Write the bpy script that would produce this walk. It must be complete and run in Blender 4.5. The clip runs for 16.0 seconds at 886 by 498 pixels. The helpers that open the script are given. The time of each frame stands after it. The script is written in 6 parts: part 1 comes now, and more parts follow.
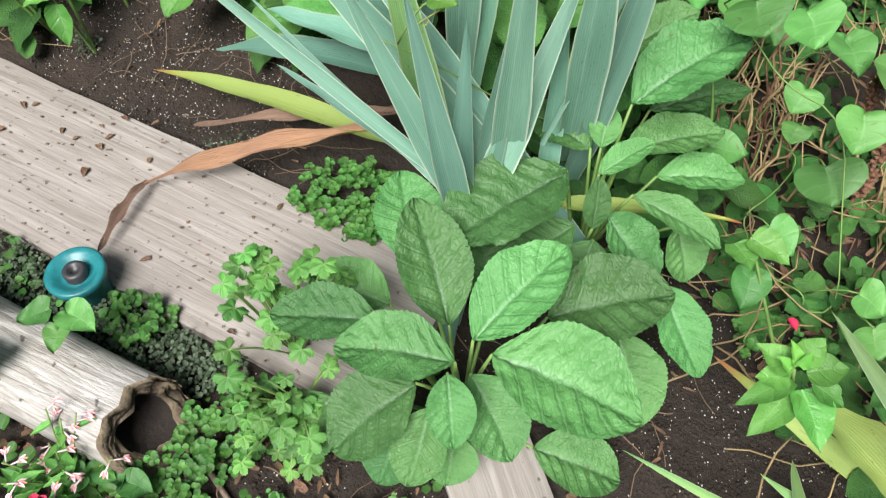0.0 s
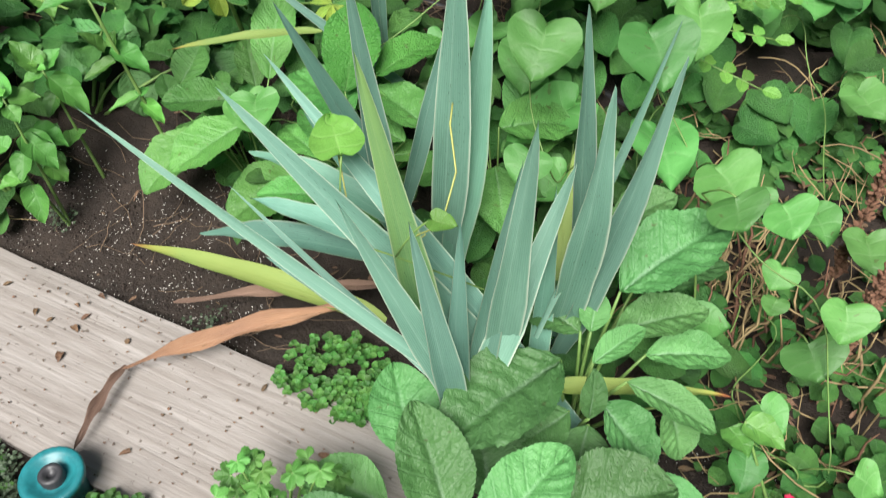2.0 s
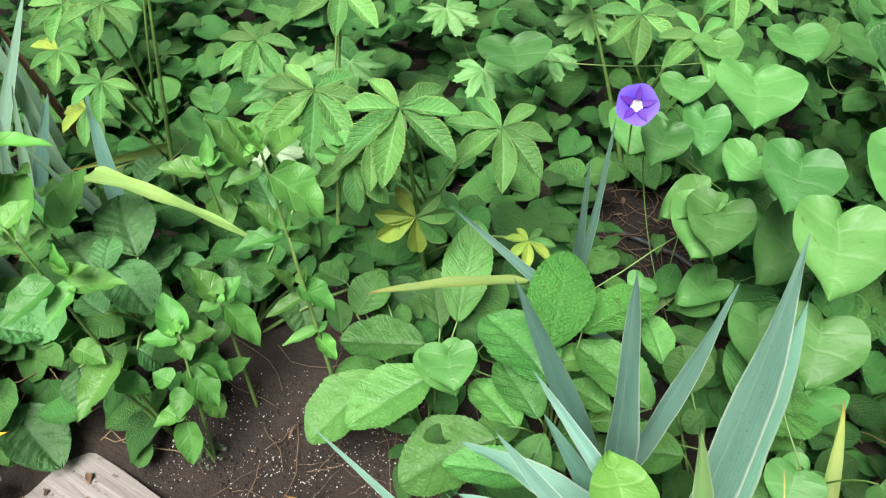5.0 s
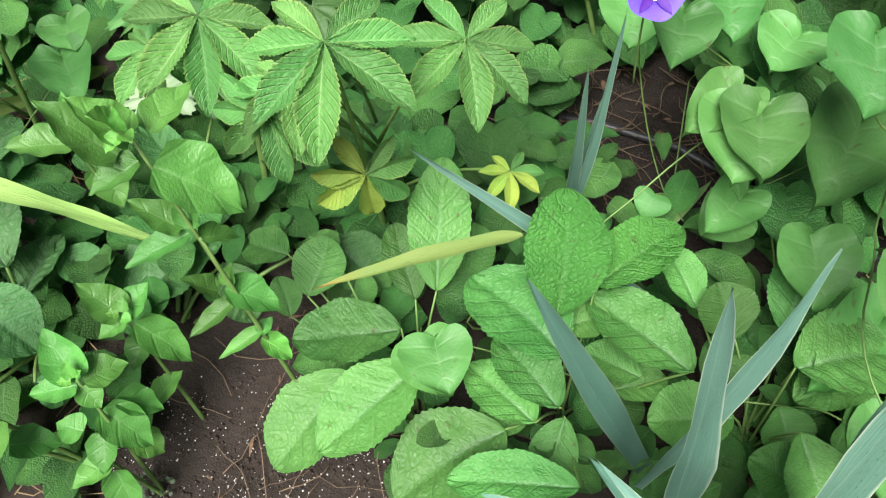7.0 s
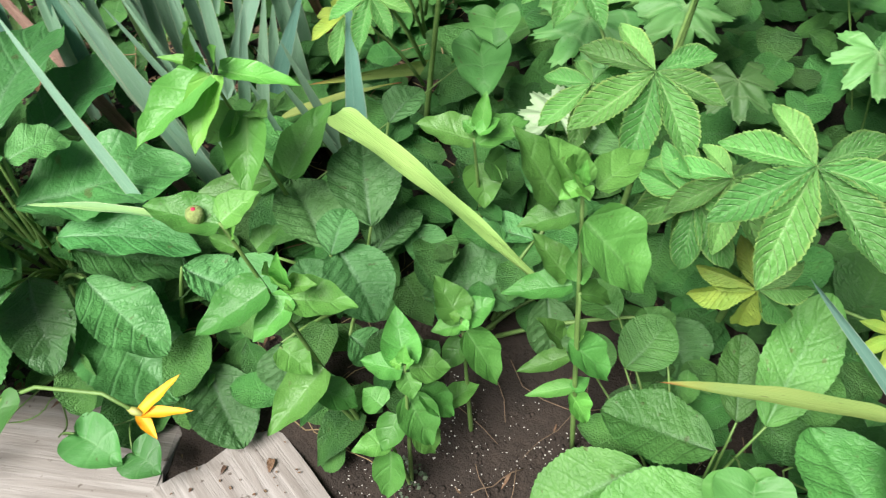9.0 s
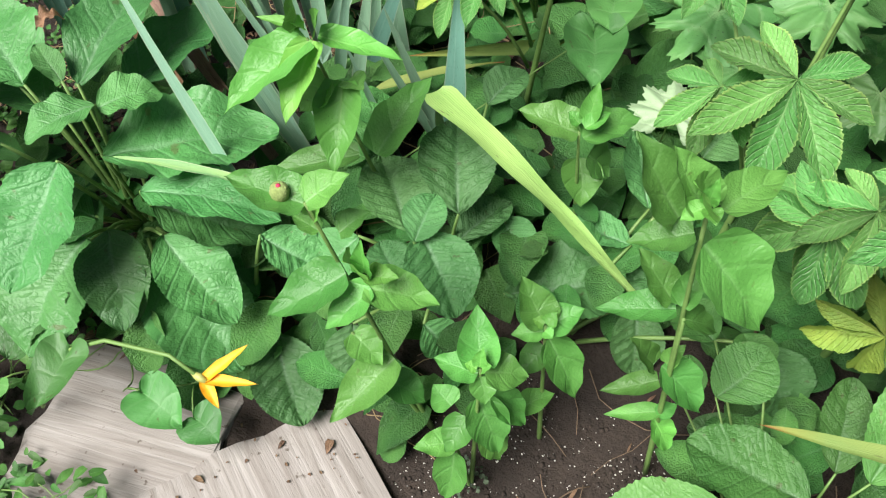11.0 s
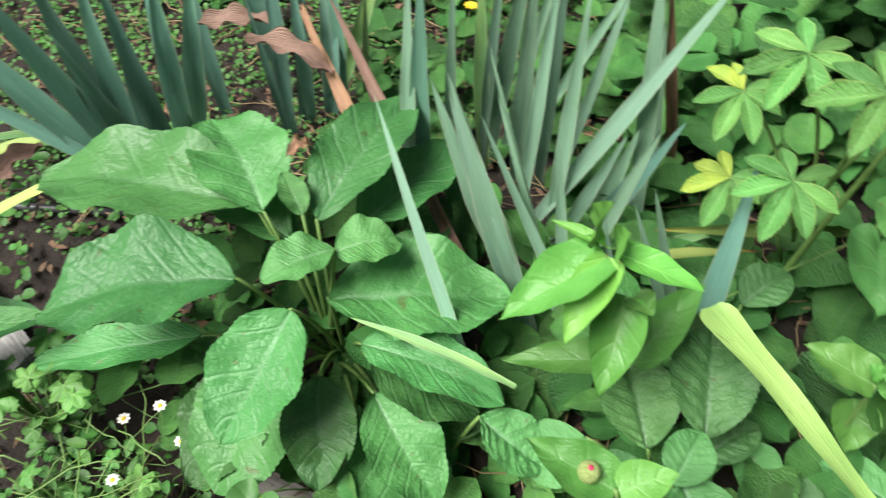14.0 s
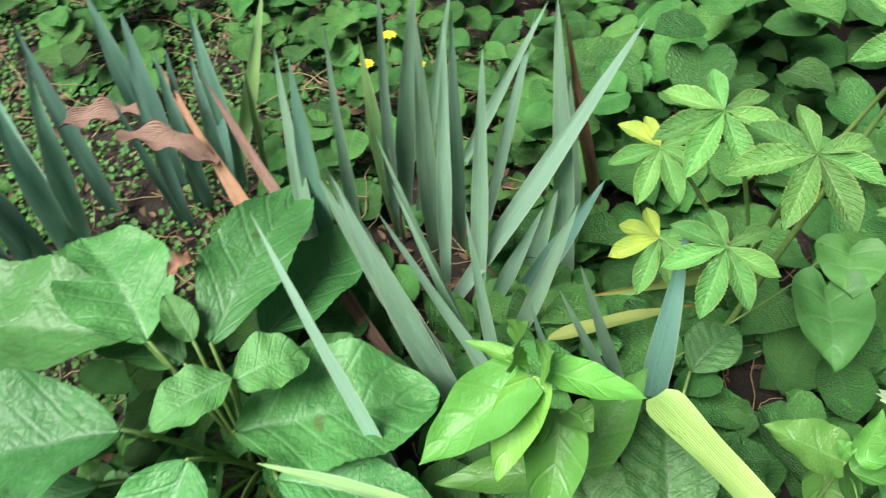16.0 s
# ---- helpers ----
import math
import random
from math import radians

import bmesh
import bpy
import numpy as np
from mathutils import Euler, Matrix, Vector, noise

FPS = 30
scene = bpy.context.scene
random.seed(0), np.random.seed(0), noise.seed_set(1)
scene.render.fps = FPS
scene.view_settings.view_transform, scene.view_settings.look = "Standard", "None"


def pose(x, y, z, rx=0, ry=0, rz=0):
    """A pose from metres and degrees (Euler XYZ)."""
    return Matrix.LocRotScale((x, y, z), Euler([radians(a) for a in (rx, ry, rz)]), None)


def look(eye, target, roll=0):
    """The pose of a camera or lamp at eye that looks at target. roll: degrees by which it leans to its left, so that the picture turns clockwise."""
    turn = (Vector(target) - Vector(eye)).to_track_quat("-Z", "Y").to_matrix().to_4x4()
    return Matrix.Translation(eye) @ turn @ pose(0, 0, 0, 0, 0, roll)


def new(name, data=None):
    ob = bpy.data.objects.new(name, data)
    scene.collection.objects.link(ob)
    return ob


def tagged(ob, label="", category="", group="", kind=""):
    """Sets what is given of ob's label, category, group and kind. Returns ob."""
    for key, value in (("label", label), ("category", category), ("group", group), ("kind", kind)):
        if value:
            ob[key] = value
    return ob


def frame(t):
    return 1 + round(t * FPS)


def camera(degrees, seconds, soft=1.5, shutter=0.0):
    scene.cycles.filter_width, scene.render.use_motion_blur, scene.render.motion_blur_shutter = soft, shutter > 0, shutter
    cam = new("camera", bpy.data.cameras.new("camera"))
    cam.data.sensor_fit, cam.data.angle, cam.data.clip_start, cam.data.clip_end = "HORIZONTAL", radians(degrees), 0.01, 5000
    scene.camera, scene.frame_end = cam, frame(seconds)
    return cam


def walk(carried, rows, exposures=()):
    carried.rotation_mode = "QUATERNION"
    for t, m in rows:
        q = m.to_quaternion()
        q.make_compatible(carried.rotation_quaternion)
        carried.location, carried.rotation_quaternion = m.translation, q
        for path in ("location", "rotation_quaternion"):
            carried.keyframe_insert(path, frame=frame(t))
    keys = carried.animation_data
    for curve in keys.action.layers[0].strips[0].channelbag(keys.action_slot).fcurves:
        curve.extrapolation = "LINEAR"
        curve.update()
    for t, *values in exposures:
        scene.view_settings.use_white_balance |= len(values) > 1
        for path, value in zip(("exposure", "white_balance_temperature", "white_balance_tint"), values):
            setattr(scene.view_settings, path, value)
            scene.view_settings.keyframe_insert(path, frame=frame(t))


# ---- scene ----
cam = camera(59.3, 16.0, soft=1.15, shutter=0.3)
METRES, EYE, TILT, LEAN, TURN = 2.0, 1.283, -57.0, 0.0, 0.0
ROWS = [
    (0.0, 0.0, 0.0, 0.0, 0.0, 0.0, -0.0),
    (0.5, 0.0046, 0.0024, 0.0009, -0.07, -1.93, 0.95),
    (1.0, -0.0065, -0.0018, 0.0209, -0.44, -0.59, 1.02),
    (1.5, -0.0169, -0.0026, 0.0513, -1.63, 3.01, 2.02),
    (2.0, -0.0306, -0.003, 0.082, -3.24, 6.69, 1.99),
    (2.5, -0.0542, -0.0076, 0.1014, -3.57, 10.67, -0.22),
    (3.0, -0.0824, -0.018, 0.115, -2.45, 14.59, -3.32),
    (3.5, -0.1075, -0.0137, 0.1201, -1.04, 16.71, -5.79),
    (4.0, -0.129, 0.0166, 0.1527, -0.05, 16.84, -7.03),
    (6.5, -0.2037, 0.1839, 0.3153, -1.51, 10.3, 4.49),
    (7.0, -0.1896, 0.2259, 0.3434, -2.68, 5.75, 5.04),
    (7.5, -0.2038, 0.2299, 0.3518, -2.27, 4.1, 2.09),
    (8.0, -0.2435, 0.2267, 0.3638, 1.73, 4.94, -5.11),
    (8.5, -0.2805, 0.2299, 0.3721, 6.71, 5.16, -13.13),
    (9.0, -0.2971, 0.2355, 0.3768, 10.91, 4.2, -19.23),
    (11.5, -0.3389, 0.2715, 0.3947, 16.57, -0.25, -25.65),
    (12.0, -0.3628, 0.2764, 0.4022, 16.7, -0.27, -25.39),
    (12.5, -0.3842, 0.2838, 0.4099, 16.67, -0.43, -25.76),
    (13.0, -0.4164, 0.2835, 0.4324, 16.4, 0.27, -26.59),
    (13.5, -0.4526, 0.2771, 0.4329, 17.82, 1.23, -29.66),
    (14.0, -0.4806, 0.266, 0.4248, 24.01, -0.8, -35.59),
    (14.5, -0.5041, 0.2569, 0.4182, 31.6, -4.52, -40.9),
    (15.0, -0.5086, 0.2646, 0.4257, 32.5, -4.5, -39.77),
    (15.5, -0.4943, 0.2871, 0.4594, 26.41, -0.64, -35.33),
    (16.0, -0.5095, 0.3178, 0.488, 19.91, 2.55, -28.13),
]
walk(cam, [(t, pose(0, 0, EYE, TILT, LEAN, TURN) @ pose(METRES * x, METRES * y, METRES * z, 90 + pitch, roll, yaw)) for t, x, y, z, yaw, pitch, roll in ROWS], [(0.0, 0.67), (4.0, 0.71), (6.5, 0.84), (9.0, 0.78), (13.0, 0.80), (16.0, 0.87)])
world = bpy.data.worlds.new("world")
scene.world = world
world.use_nodes = True
wn = world.node_tree
sky = wn.nodes.new("ShaderNodeTexSky")
sky.sky_type = "NISHITA"
sky.sun_disc = False
sky.sun_elevation = radians(58)
sky.sun_rotation = radians(200)
sky.altitude = 50
sky.dust_density = 6.0
wn.links.new(sky.outputs["Color"], wn.nodes["Background"].inputs["Color"])
wn.nodes["Background"].inputs["Strength"].default_value = 0.036
sun_data = bpy.data.lights.new("sun", "SUN")
sun_data.energy = 5.0
sun_data.angle = radians(32)
sun_data.color = (1.0, 0.98, 0.95)
sun = new("sun", sun_data)
sun.matrix_world = look((-1.5, -3.5, 6.0), (0, 0.4, 0))


# ---- materials ----
def nodes_of(name):
    m = bpy.data.materials.new(name)
    m.use_nodes = True
    nt = m.node_tree
    return m, nt, nt.nodes["Principled BSDF"]


def add(nt, kind, **values):
    n = nt.nodes.new(kind)
    for key, v in values.items():
        if key in n.inputs:
            n.inputs[key].default_value = v
    return n


def calc(nt, op, a, b=None, c=None):
    n = nt.nodes.new("ShaderNodeMath")
    n.operation = op
    for i, v in enumerate((a, b, c)):
        if v is None:
            continue
        if isinstance(v, (int, float)):
            n.inputs[i].default_value = v
        else:
            nt.links.new(v, n.inputs[i])
    return n.outputs[0]


def blend(nt, fac, a, b, mode="MIX"):
    n = nt.nodes.new("ShaderNodeMix")
    n.data_type, n.blend_type = "RGBA", mode
    for sock, v in ((n.inputs[0], fac), (n.inputs[6], a), (n.inputs[7], b)):
        if isinstance(v, (int, float)):
            sock.default_value = v
        elif isinstance(v, tuple):
            sock.default_value = (*v, 1)
        else:
            nt.links.new(v, sock)
    return n.outputs[2]


def ramp(nt, fac, lo, hi):
    n = nt.nodes.new("ShaderNodeMapRange")
    n.inputs[1].default_value, n.inputs[2].default_value = lo, hi
    nt.links.new(fac, n.inputs[0])
    return n.outputs[0]


def leaf_material(name, base, pale, dark, veins=7, vein_mix=0.35, net=0.0, edge=None, tip=None, rough=0.5, bump=0.5, spots=0.1, parallel=False, through_light=0.22, stuff=False, mid_mix=0.6):
    """Leaf with midrib, side veins, wrinkles, blotches; u runs across, v along."""
    m, nt, p = nodes_of(name)
    uv = nt.nodes.new("ShaderNodeUVMap")
    sep = nt.nodes.new("ShaderNodeSeparateXYZ")
    nt.links.new(uv.outputs[0], sep.inputs[0])
    u, v = sep.outputs[0], sep.outputs[1]
    side = calc(nt, "MULTIPLY", calc(nt, "ABSOLUTE", calc(nt, "SUBTRACT", u, 0.5)), 2.0)
    if stuff:
        rnd = nt.nodes.new("ShaderNodeNewGeometry").outputs["Random Per Island"]
    else:
        rnd = nt.nodes.new("ShaderNodeObjectInfo").outputs["Random"]
    coord = nt.nodes.new("ShaderNodeTexCoord")
    off = nt.nodes.new("ShaderNodeVectorMath")
    off.operation = "MULTIPLY_ADD"
    nt.links.new(uv.outputs[0], off.inputs[0])
    off.inputs[1].default_value = (0.55, 1.0, 1.0)
    nt.links.new(calc(nt, "MULTIPLY", rnd, 37.0), off.inputs[2])
    big = add(nt, "ShaderNodeTexNoise", Scale=2.2, Detail=3.0)
    fine = add(nt, "ShaderNodeTexNoise", Scale=26.0, Detail=4.0)
    for n in (big, fine):
        nt.links.new(off.outputs[0], n.inputs["Vector"])
    if parallel:
        stripes = calc(nt, "SINE", calc(nt, "MULTIPLY", u, 95.0))
        vein = calc(nt, "MULTIPLY", calc(nt, "ADD", stripes, 1.0), 0.25)
        mid = ramp(nt, calc(nt, "ABSOLUTE", calc(nt, "SUBTRACT", u, 0.42)), 0.05, 0.0)
    else:
        wob = calc(nt, "MULTIPLY", big.outputs[0], 0.10)
        run = calc(nt, "ADD", calc(nt, "SUBTRACT", v, calc(nt, "MULTIPLY", side, 0.22)), wob)
        saw = calc(nt, "ABSOLUTE", calc(nt, "SINE", calc(nt, "MULTIPLY", run, 3.1416 * veins)))
        vein = ramp(nt, saw, 0.38, 0.0)
        mid = calc(nt, "MULTIPLY", ramp(nt, calc(nt, "ADD", side, calc(nt, "MULTIPLY", v, 0.05)), 0.12, 0.015), calc(nt, "MAXIMUM", 0.15, calc(nt, "SUBTRACT", 1.15, calc(nt, "MULTIPLY", v, 1.25))))
    col = blend(nt, ramp(nt, big.outputs[0], 0.3, 0.7), base, dark)
    col = blend(nt, calc(nt, "MULTIPLY", vein, vein_mix), col, pale)
    col = blend(nt, calc(nt, "MULTIPLY", mid, mid_mix if not parallel else 0.25), col, pale)
    col = blend(nt, calc(nt, "MULTIPLY", ramp(nt, fine.outputs[0], 0.45, 0.75), 0.3), col, dark)
    height = calc(nt, "MULTIPLY", calc(nt, "MAXIMUM", vein, mid), -0.45 if not parallel else 0.3)
    if net:
        vor = add(nt, "ShaderNodeTexVoronoi", Scale=23.0)
        vor.feature = "DISTANCE_TO_EDGE"
        bend = nt.nodes.new("ShaderNodeVectorMath")
        bend.operation = "MULTIPLY_ADD"
        nt.links.new(fine.outputs[1], bend.inputs[0])
        bend.inputs[1].default_value = (0.03, 0.03, 0.0)
        nt.links.new(off.outputs[0], bend.inputs[2])
        nt.links.new(bend.outputs[0], vor.inputs["Vector"])
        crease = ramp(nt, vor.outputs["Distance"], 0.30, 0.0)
        fold = add(nt, "ShaderNodeTexVoronoi", Scale=58.0)
        fold.feature = "DISTANCE_TO_EDGE"
        nt.links.new(bend.outputs[0], fold.inputs["Vector"])
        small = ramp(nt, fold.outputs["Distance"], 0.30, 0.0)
        height = calc(nt, "SUBTRACT", height, calc(nt, "MULTIPLY", crease, net))
        height = calc(nt, "SUBTRACT", height, calc(nt, "MULTIPLY", small, net * 0.35))
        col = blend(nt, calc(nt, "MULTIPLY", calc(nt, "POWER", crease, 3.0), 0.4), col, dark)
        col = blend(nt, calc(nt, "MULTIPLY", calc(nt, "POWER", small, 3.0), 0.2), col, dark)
    if spots:
        sp = add(nt, "ShaderNodeTexNoise", Scale=11.0, Detail=2.0)
        nt.links.new(off.outputs[0], sp.inputs["Vector"])
        col = blend(nt, calc(nt, "MULTIPLY", ramp(nt, sp.outputs[0], 0.68, 0.74), spots * 5), col, (0.10, 0.075, 0.03))
    grit = add(nt, "ShaderNodeTexNoise", Scale=95.0, Detail=1.0)
    nt.links.new(off.outputs[0], grit.inputs["Vector"])
    col = blend(nt, calc(nt, "MULTIPLY", calc(nt, "MULTIPLY", ramp(nt, grit.outputs[0], 0.70, 0.74), ramp(nt, big.outputs[0], 0.45, 0.6)), 0.8), col, (0.03, 0.035, 0.015))
    if tip:
        reach = calc(nt, "ADD", v, calc(nt, "MULTIPLY", big.outputs[0], 0.25))
        col = blend(nt, ramp(nt, reach, 0.90, 1.12), col, (0.52, 0.50, 0.09))
        col = blend(nt, ramp(nt, reach, 1.02, 1.10), col, tip)
    if edge:
        col = blend(nt, calc(nt, "MULTIPLY", ramp(nt, side, 0.88, 0.96), 0.8), col, edge)
    hsv = nt.nodes.new("ShaderNodeHueSaturation")
    nt.links.new(col, hsv.inputs["Color"])
    hsv.inputs["Saturation"].default_value = 0.98
    nt.links.new(calc(nt, "ADD", calc(nt, "MULTIPLY", rnd, 0.60), 0.52), hsv.inputs["Value"])
    nt.links.new(calc(nt, "ADD", calc(nt, "MULTIPLY", calc(nt, "FRACT", calc(nt, "MULTIPLY", rnd, 7.3)), 0.024), 0.488), hsv.inputs["Hue"])
    nt.links.new(hsv.outputs[0], p.inputs["Base Color"])
    p.inputs["Roughness"].default_value = rough
    p.inputs["Specular IOR Level"].default_value = 0.38
    bp = nt.nodes.new("ShaderNodeBump")
    bp.inputs["Strength"].default_value = bump
    bp.inputs["Distance"].default_value = 0.008
    nt.links.new(calc(nt, "ADD", height, calc(nt, "MULTIPLY", fine.outputs[0], 0.5)), bp.inputs["Height"])
    nt.links.new(bp.outputs[0], p.inputs["Normal"])
    tr = nt.nodes.new("ShaderNodeBsdfTranslucent")
    nt.links.new(hsv.outputs[0], tr.inputs["Color"])
    mx = nt.nodes.new("ShaderNodeMixShader")
    mx.inputs[0].default_value = through_light
    nt.links.new(p.outputs[0], mx.inputs[1])
    nt.links.new(tr.outputs[0], mx.inputs[2])
    nt.links.new(mx.outputs[0], nt.nodes["Material Output"].inputs["Surface"])
    return m


def rough_material(name, a, b, scale=8.0, rough=0.85, bump=0.4, fine=60.0, metal=0.0, specks=None, distance=0.01):
    m, nt, p = nodes_of(name)
    tc = nt.nodes.new("ShaderNodeTexCoord")
    n1 = add(nt, "ShaderNodeTexNoise", Scale=scale, Detail=5.0)
    n2 = add(nt, "ShaderNodeTexNoise", Scale=fine, Detail=6.0, Roughness=0.7)
    for n in (n1, n2):
        nt.links.new(tc.outputs["Object"], n.inputs["Vector"])
    col = blend(nt, ramp(nt, n1.outputs[0], 0.3, 0.7), a, b)
    col = blend(nt, calc(nt, "MULTIPLY", ramp(nt, n2.outputs[0], 0.4, 0.7), 0.5), col, tuple(c * 0.45 for c in a))
    if specks:
        v = add(nt, "ShaderNodeTexVoronoi", Scale=190.0)
        nt.links.new(tc.outputs["Object"], v.inputs["Vector"])
        pick = nt.nodes.new("ShaderNodeSeparateColor")
        nt.links.new(v.outputs["Color"], pick.inputs[0])
        dot = calc(nt, "MULTIPLY", ramp(nt, v.outputs["Distance"], 0.42, 0.3), ramp(nt, pick.outputs[0], 0.80, 0.82))
        col = blend(nt, dot, col, specks)
    nt.links.new(col, p.inputs["Base Color"])
    p.inputs["Roughness"].default_value = rough
    p.inputs["Metallic"].default_value = metal
    bp = nt.nodes.new("ShaderNodeBump")
    bp.inputs["Strength"].default_value = bump
    bp.inputs["Distance"].default_value = distance
    nt.links.new(n2.outputs[0], bp.inputs["Height"])
    nt.links.new(bp.outputs[0], p.inputs["Normal"])
    return m


def wood_material(name, a, b, dirt, stretch=(4, 60, 60), bump=0.6, bands=0.06):
    """Grain along x."""
    m, nt, p = nodes_of(name)
    tc = nt.nodes.new("ShaderNodeTexCoord")
    mp = nt.nodes.new("ShaderNodeMapping")
    mp.inputs["Scale"].default_value = stretch
    nt.links.new(tc.outputs["Object"], mp.inputs[0])
    grain = add(nt, "ShaderNodeTexNoise", Scale=1.0, Detail=7.0, Roughness=0.65, Distortion=0.6)
    nt.links.new(mp.outputs[0], grain.inputs["Vector"])
    rings = nt.nodes.new("ShaderNodeMapping")
    rings.inputs["Scale"].default_value = (1.2, 14, 14)
    nt.links.new(tc.outputs["Object"], rings.inputs[0])
    wave = add(nt, "ShaderNodeTexWave", Scale=1.6, Distortion=7.0, Detail=3.0)
    wave.bands_direction = "Y"
    nt.links.new(rings.outputs[0], wave.inputs["Vector"])
    stain = add(nt, "ShaderNodeTexNoise", Scale=5.0, Detail=4.0)
    fleck = add(nt, "ShaderNodeTexNoise", Scale=55.0, Detail=3.0)
    for n in (stain, fleck):
        nt.links.new(tc.outputs["Object"], n.inputs["Vector"])
    col = blend(nt, ramp(nt, grain.outputs[0], 0.35, 0.65), a, b)
    col = blend(nt, calc(nt, "MULTIPLY", wave.outputs["Fac"], bands * 2), col, b)
    col = blend(nt, calc(nt, "MULTIPLY", ramp(nt, stain.outputs[0], 0.5, 0.75), 0.45), col, b)
    col = blend(nt, calc(nt, "MULTIPLY", ramp(nt, fleck.outputs[0], 0.66, 0.72), 0.8), col, dirt)
    nt.links.new(col, p.inputs["Base Color"])
    p.inputs["Roughness"].default_value = 0.8
    bp = nt.nodes.new("ShaderNodeBump")
    bp.inputs["Strength"].default_value = bump
    bp.inputs["Distance"].default_value = 0.004
    nt.links.new(calc(nt, "ADD", grain.outputs[0], calc(nt, "MULTIPLY", wave.outputs["Fac"], bands)), bp.inputs["Height"])
    nt.links.new(bp.outputs[0], p.inputs["Normal"])
    return m


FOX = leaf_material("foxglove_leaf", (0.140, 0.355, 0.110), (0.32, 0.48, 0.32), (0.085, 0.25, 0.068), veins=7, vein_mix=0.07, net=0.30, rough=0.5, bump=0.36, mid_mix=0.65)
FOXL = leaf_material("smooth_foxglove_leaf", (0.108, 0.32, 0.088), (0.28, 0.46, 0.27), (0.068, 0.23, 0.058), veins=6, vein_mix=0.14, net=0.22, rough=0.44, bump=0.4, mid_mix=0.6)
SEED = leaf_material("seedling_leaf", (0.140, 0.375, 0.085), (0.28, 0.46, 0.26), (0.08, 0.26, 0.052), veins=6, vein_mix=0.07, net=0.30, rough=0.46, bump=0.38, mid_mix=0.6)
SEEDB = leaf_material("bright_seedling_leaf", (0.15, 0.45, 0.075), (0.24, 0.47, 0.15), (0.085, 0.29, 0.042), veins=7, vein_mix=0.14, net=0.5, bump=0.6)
FEVER = leaf_material("feverfew_leaf", (0.145, 0.37, 0.08), (0.26, 0.48, 0.16), (0.09, 0.27, 0.045), veins=4, vein_mix=0.2, bump=0.3, spots=0.0)
HEART = leaf_material("heart_leaf", (0.128, 0.355, 0.088), (0.24, 0.45, 0.18), (0.085, 0.265, 0.058), veins=4, vein_mix=0.18, rough=0.5, bump=0.22, spots=0.1, mid_mix=0.4)
HEARTB = leaf_material("young_heart_leaf", (0.145, 0.385, 0.065), (0.25, 0.47, 0.13), (0.12, 0.33, 0.05), veins=4, vein_mix=0.25, bump=0.3, spots=0.0)
ZIN = leaf_material("zinnia_leaf", (0.155, 0.415, 0.085), (0.24, 0.48, 0.17), (0.095, 0.30, 0.052), veins=3, vein_mix=0.12, net=0.10, rough=0.4, bump=0.3, spots=0.06)
ZINB = leaf_material("lime_zinnia_leaf", (0.17, 0.465, 0.085), (0.30, 0.58, 0.16), (0.15, 0.42, 0.065), veins=4, vein_mix=0.1, rough=0.42, bump=0.3, spots=0.0)
PALM = leaf_material("palmate_leaflet", (0.165, 0.43, 0.105), (0.38, 0.60, 0.25), (0.115, 0.335, 0.07), veins=11, vein_mix=0.6, rough=0.42, bump=0.6, edge=(0.34, 0.54, 0.15), spots=0.02, mid_mix=0.85)
PALMY = leaf_material("yellowing_leaflet", (0.42, 0.54, 0.08), (0.50, 0.60, 0.16), (0.28, 0.46, 0.07), veins=12, vein_mix=0.4, bump=0.6, spots=0.10)
GERA = leaf_material("lobed_leaf", (0.16, 0.36, 0.1), (0.3, 0.48, 0.2), (0.10, 0.27, 0.07), veins=4, vein_mix=0.3, bump=0.4)
PALEG = leaf_material("pale_lobed_leaf", (0.36, 0.50, 0.30), (0.44, 0.56, 0.36), (0.28, 0.42, 0.23), veins=4, vein_mix=0.3, bump=0.4, spots=0.0)
IRIS = leaf_material("iris_blade", (0.215, 0.425, 0.32), (0.40, 0.60, 0.48), (0.13, 0.29, 0.215), parallel=True, vein_mix=0.18, edge=(0.6, 0.7, 0.55), rough=0.5, bump=0.3, spots=0.02)
# darker green blades; also paints the shade on one blade of the front clump
IRISD = leaf_material("dark_iris_blade", (0.17, 0.37, 0.27), (0.29, 0.49, 0.38), (0.115, 0.28, 0.20), parallel=True, vein_mix=0.25, edge=(0.3, 0.4, 0.28), rough=0.5, bump=0.25, spots=0.02)
IRISL = leaf_material("light_iris_blade", (0.26, 0.46, 0.13), (0.38, 0.55, 0.22), (0.16, 0.35, 0.14), parallel=True, vein_mix=0.25, edge=(0.5, 0.6, 0.35), rough=0.5, bump=0.25, spots=0.02)
IRISG = leaf_material("grey_green_iris_blade", (0.30, 0.52, 0.345), (0.44, 0.62, 0.48), (0.20, 0.39, 0.25), parallel=True, vein_mix=0.3, edge=(0.5, 0.6, 0.42), rough=0.5, bump=0.3, spots=0.02)
IRISY = leaf_material("yellowed_iris_blade", (0.42, 0.54, 0.13), (0.52, 0.62, 0.22), (0.33, 0.50, 0.12), parallel=True, vein_mix=0.3, tip=(0.45, 0.17, 0.06), rough=0.55, bump=0.3, spots=0.1)
IRISP = leaf_material("pale_iris_blade", (0.37, 0.54, 0.15), (0.46, 0.60, 0.22), (0.25, 0.43, 0.10), parallel=True, vein_mix=0.3, rough=0.5, bump=0.3, spots=0.12)
DRY = leaf_material("dead_brown_blade", (0.32, 0.19, 0.145), (0.46, 0.32, 0.26), (0.17, 0.09, 0.065), parallel=True, vein_mix=0.5, rough=0.7, bump=0.8, spots=0.15, through_light=0.1)
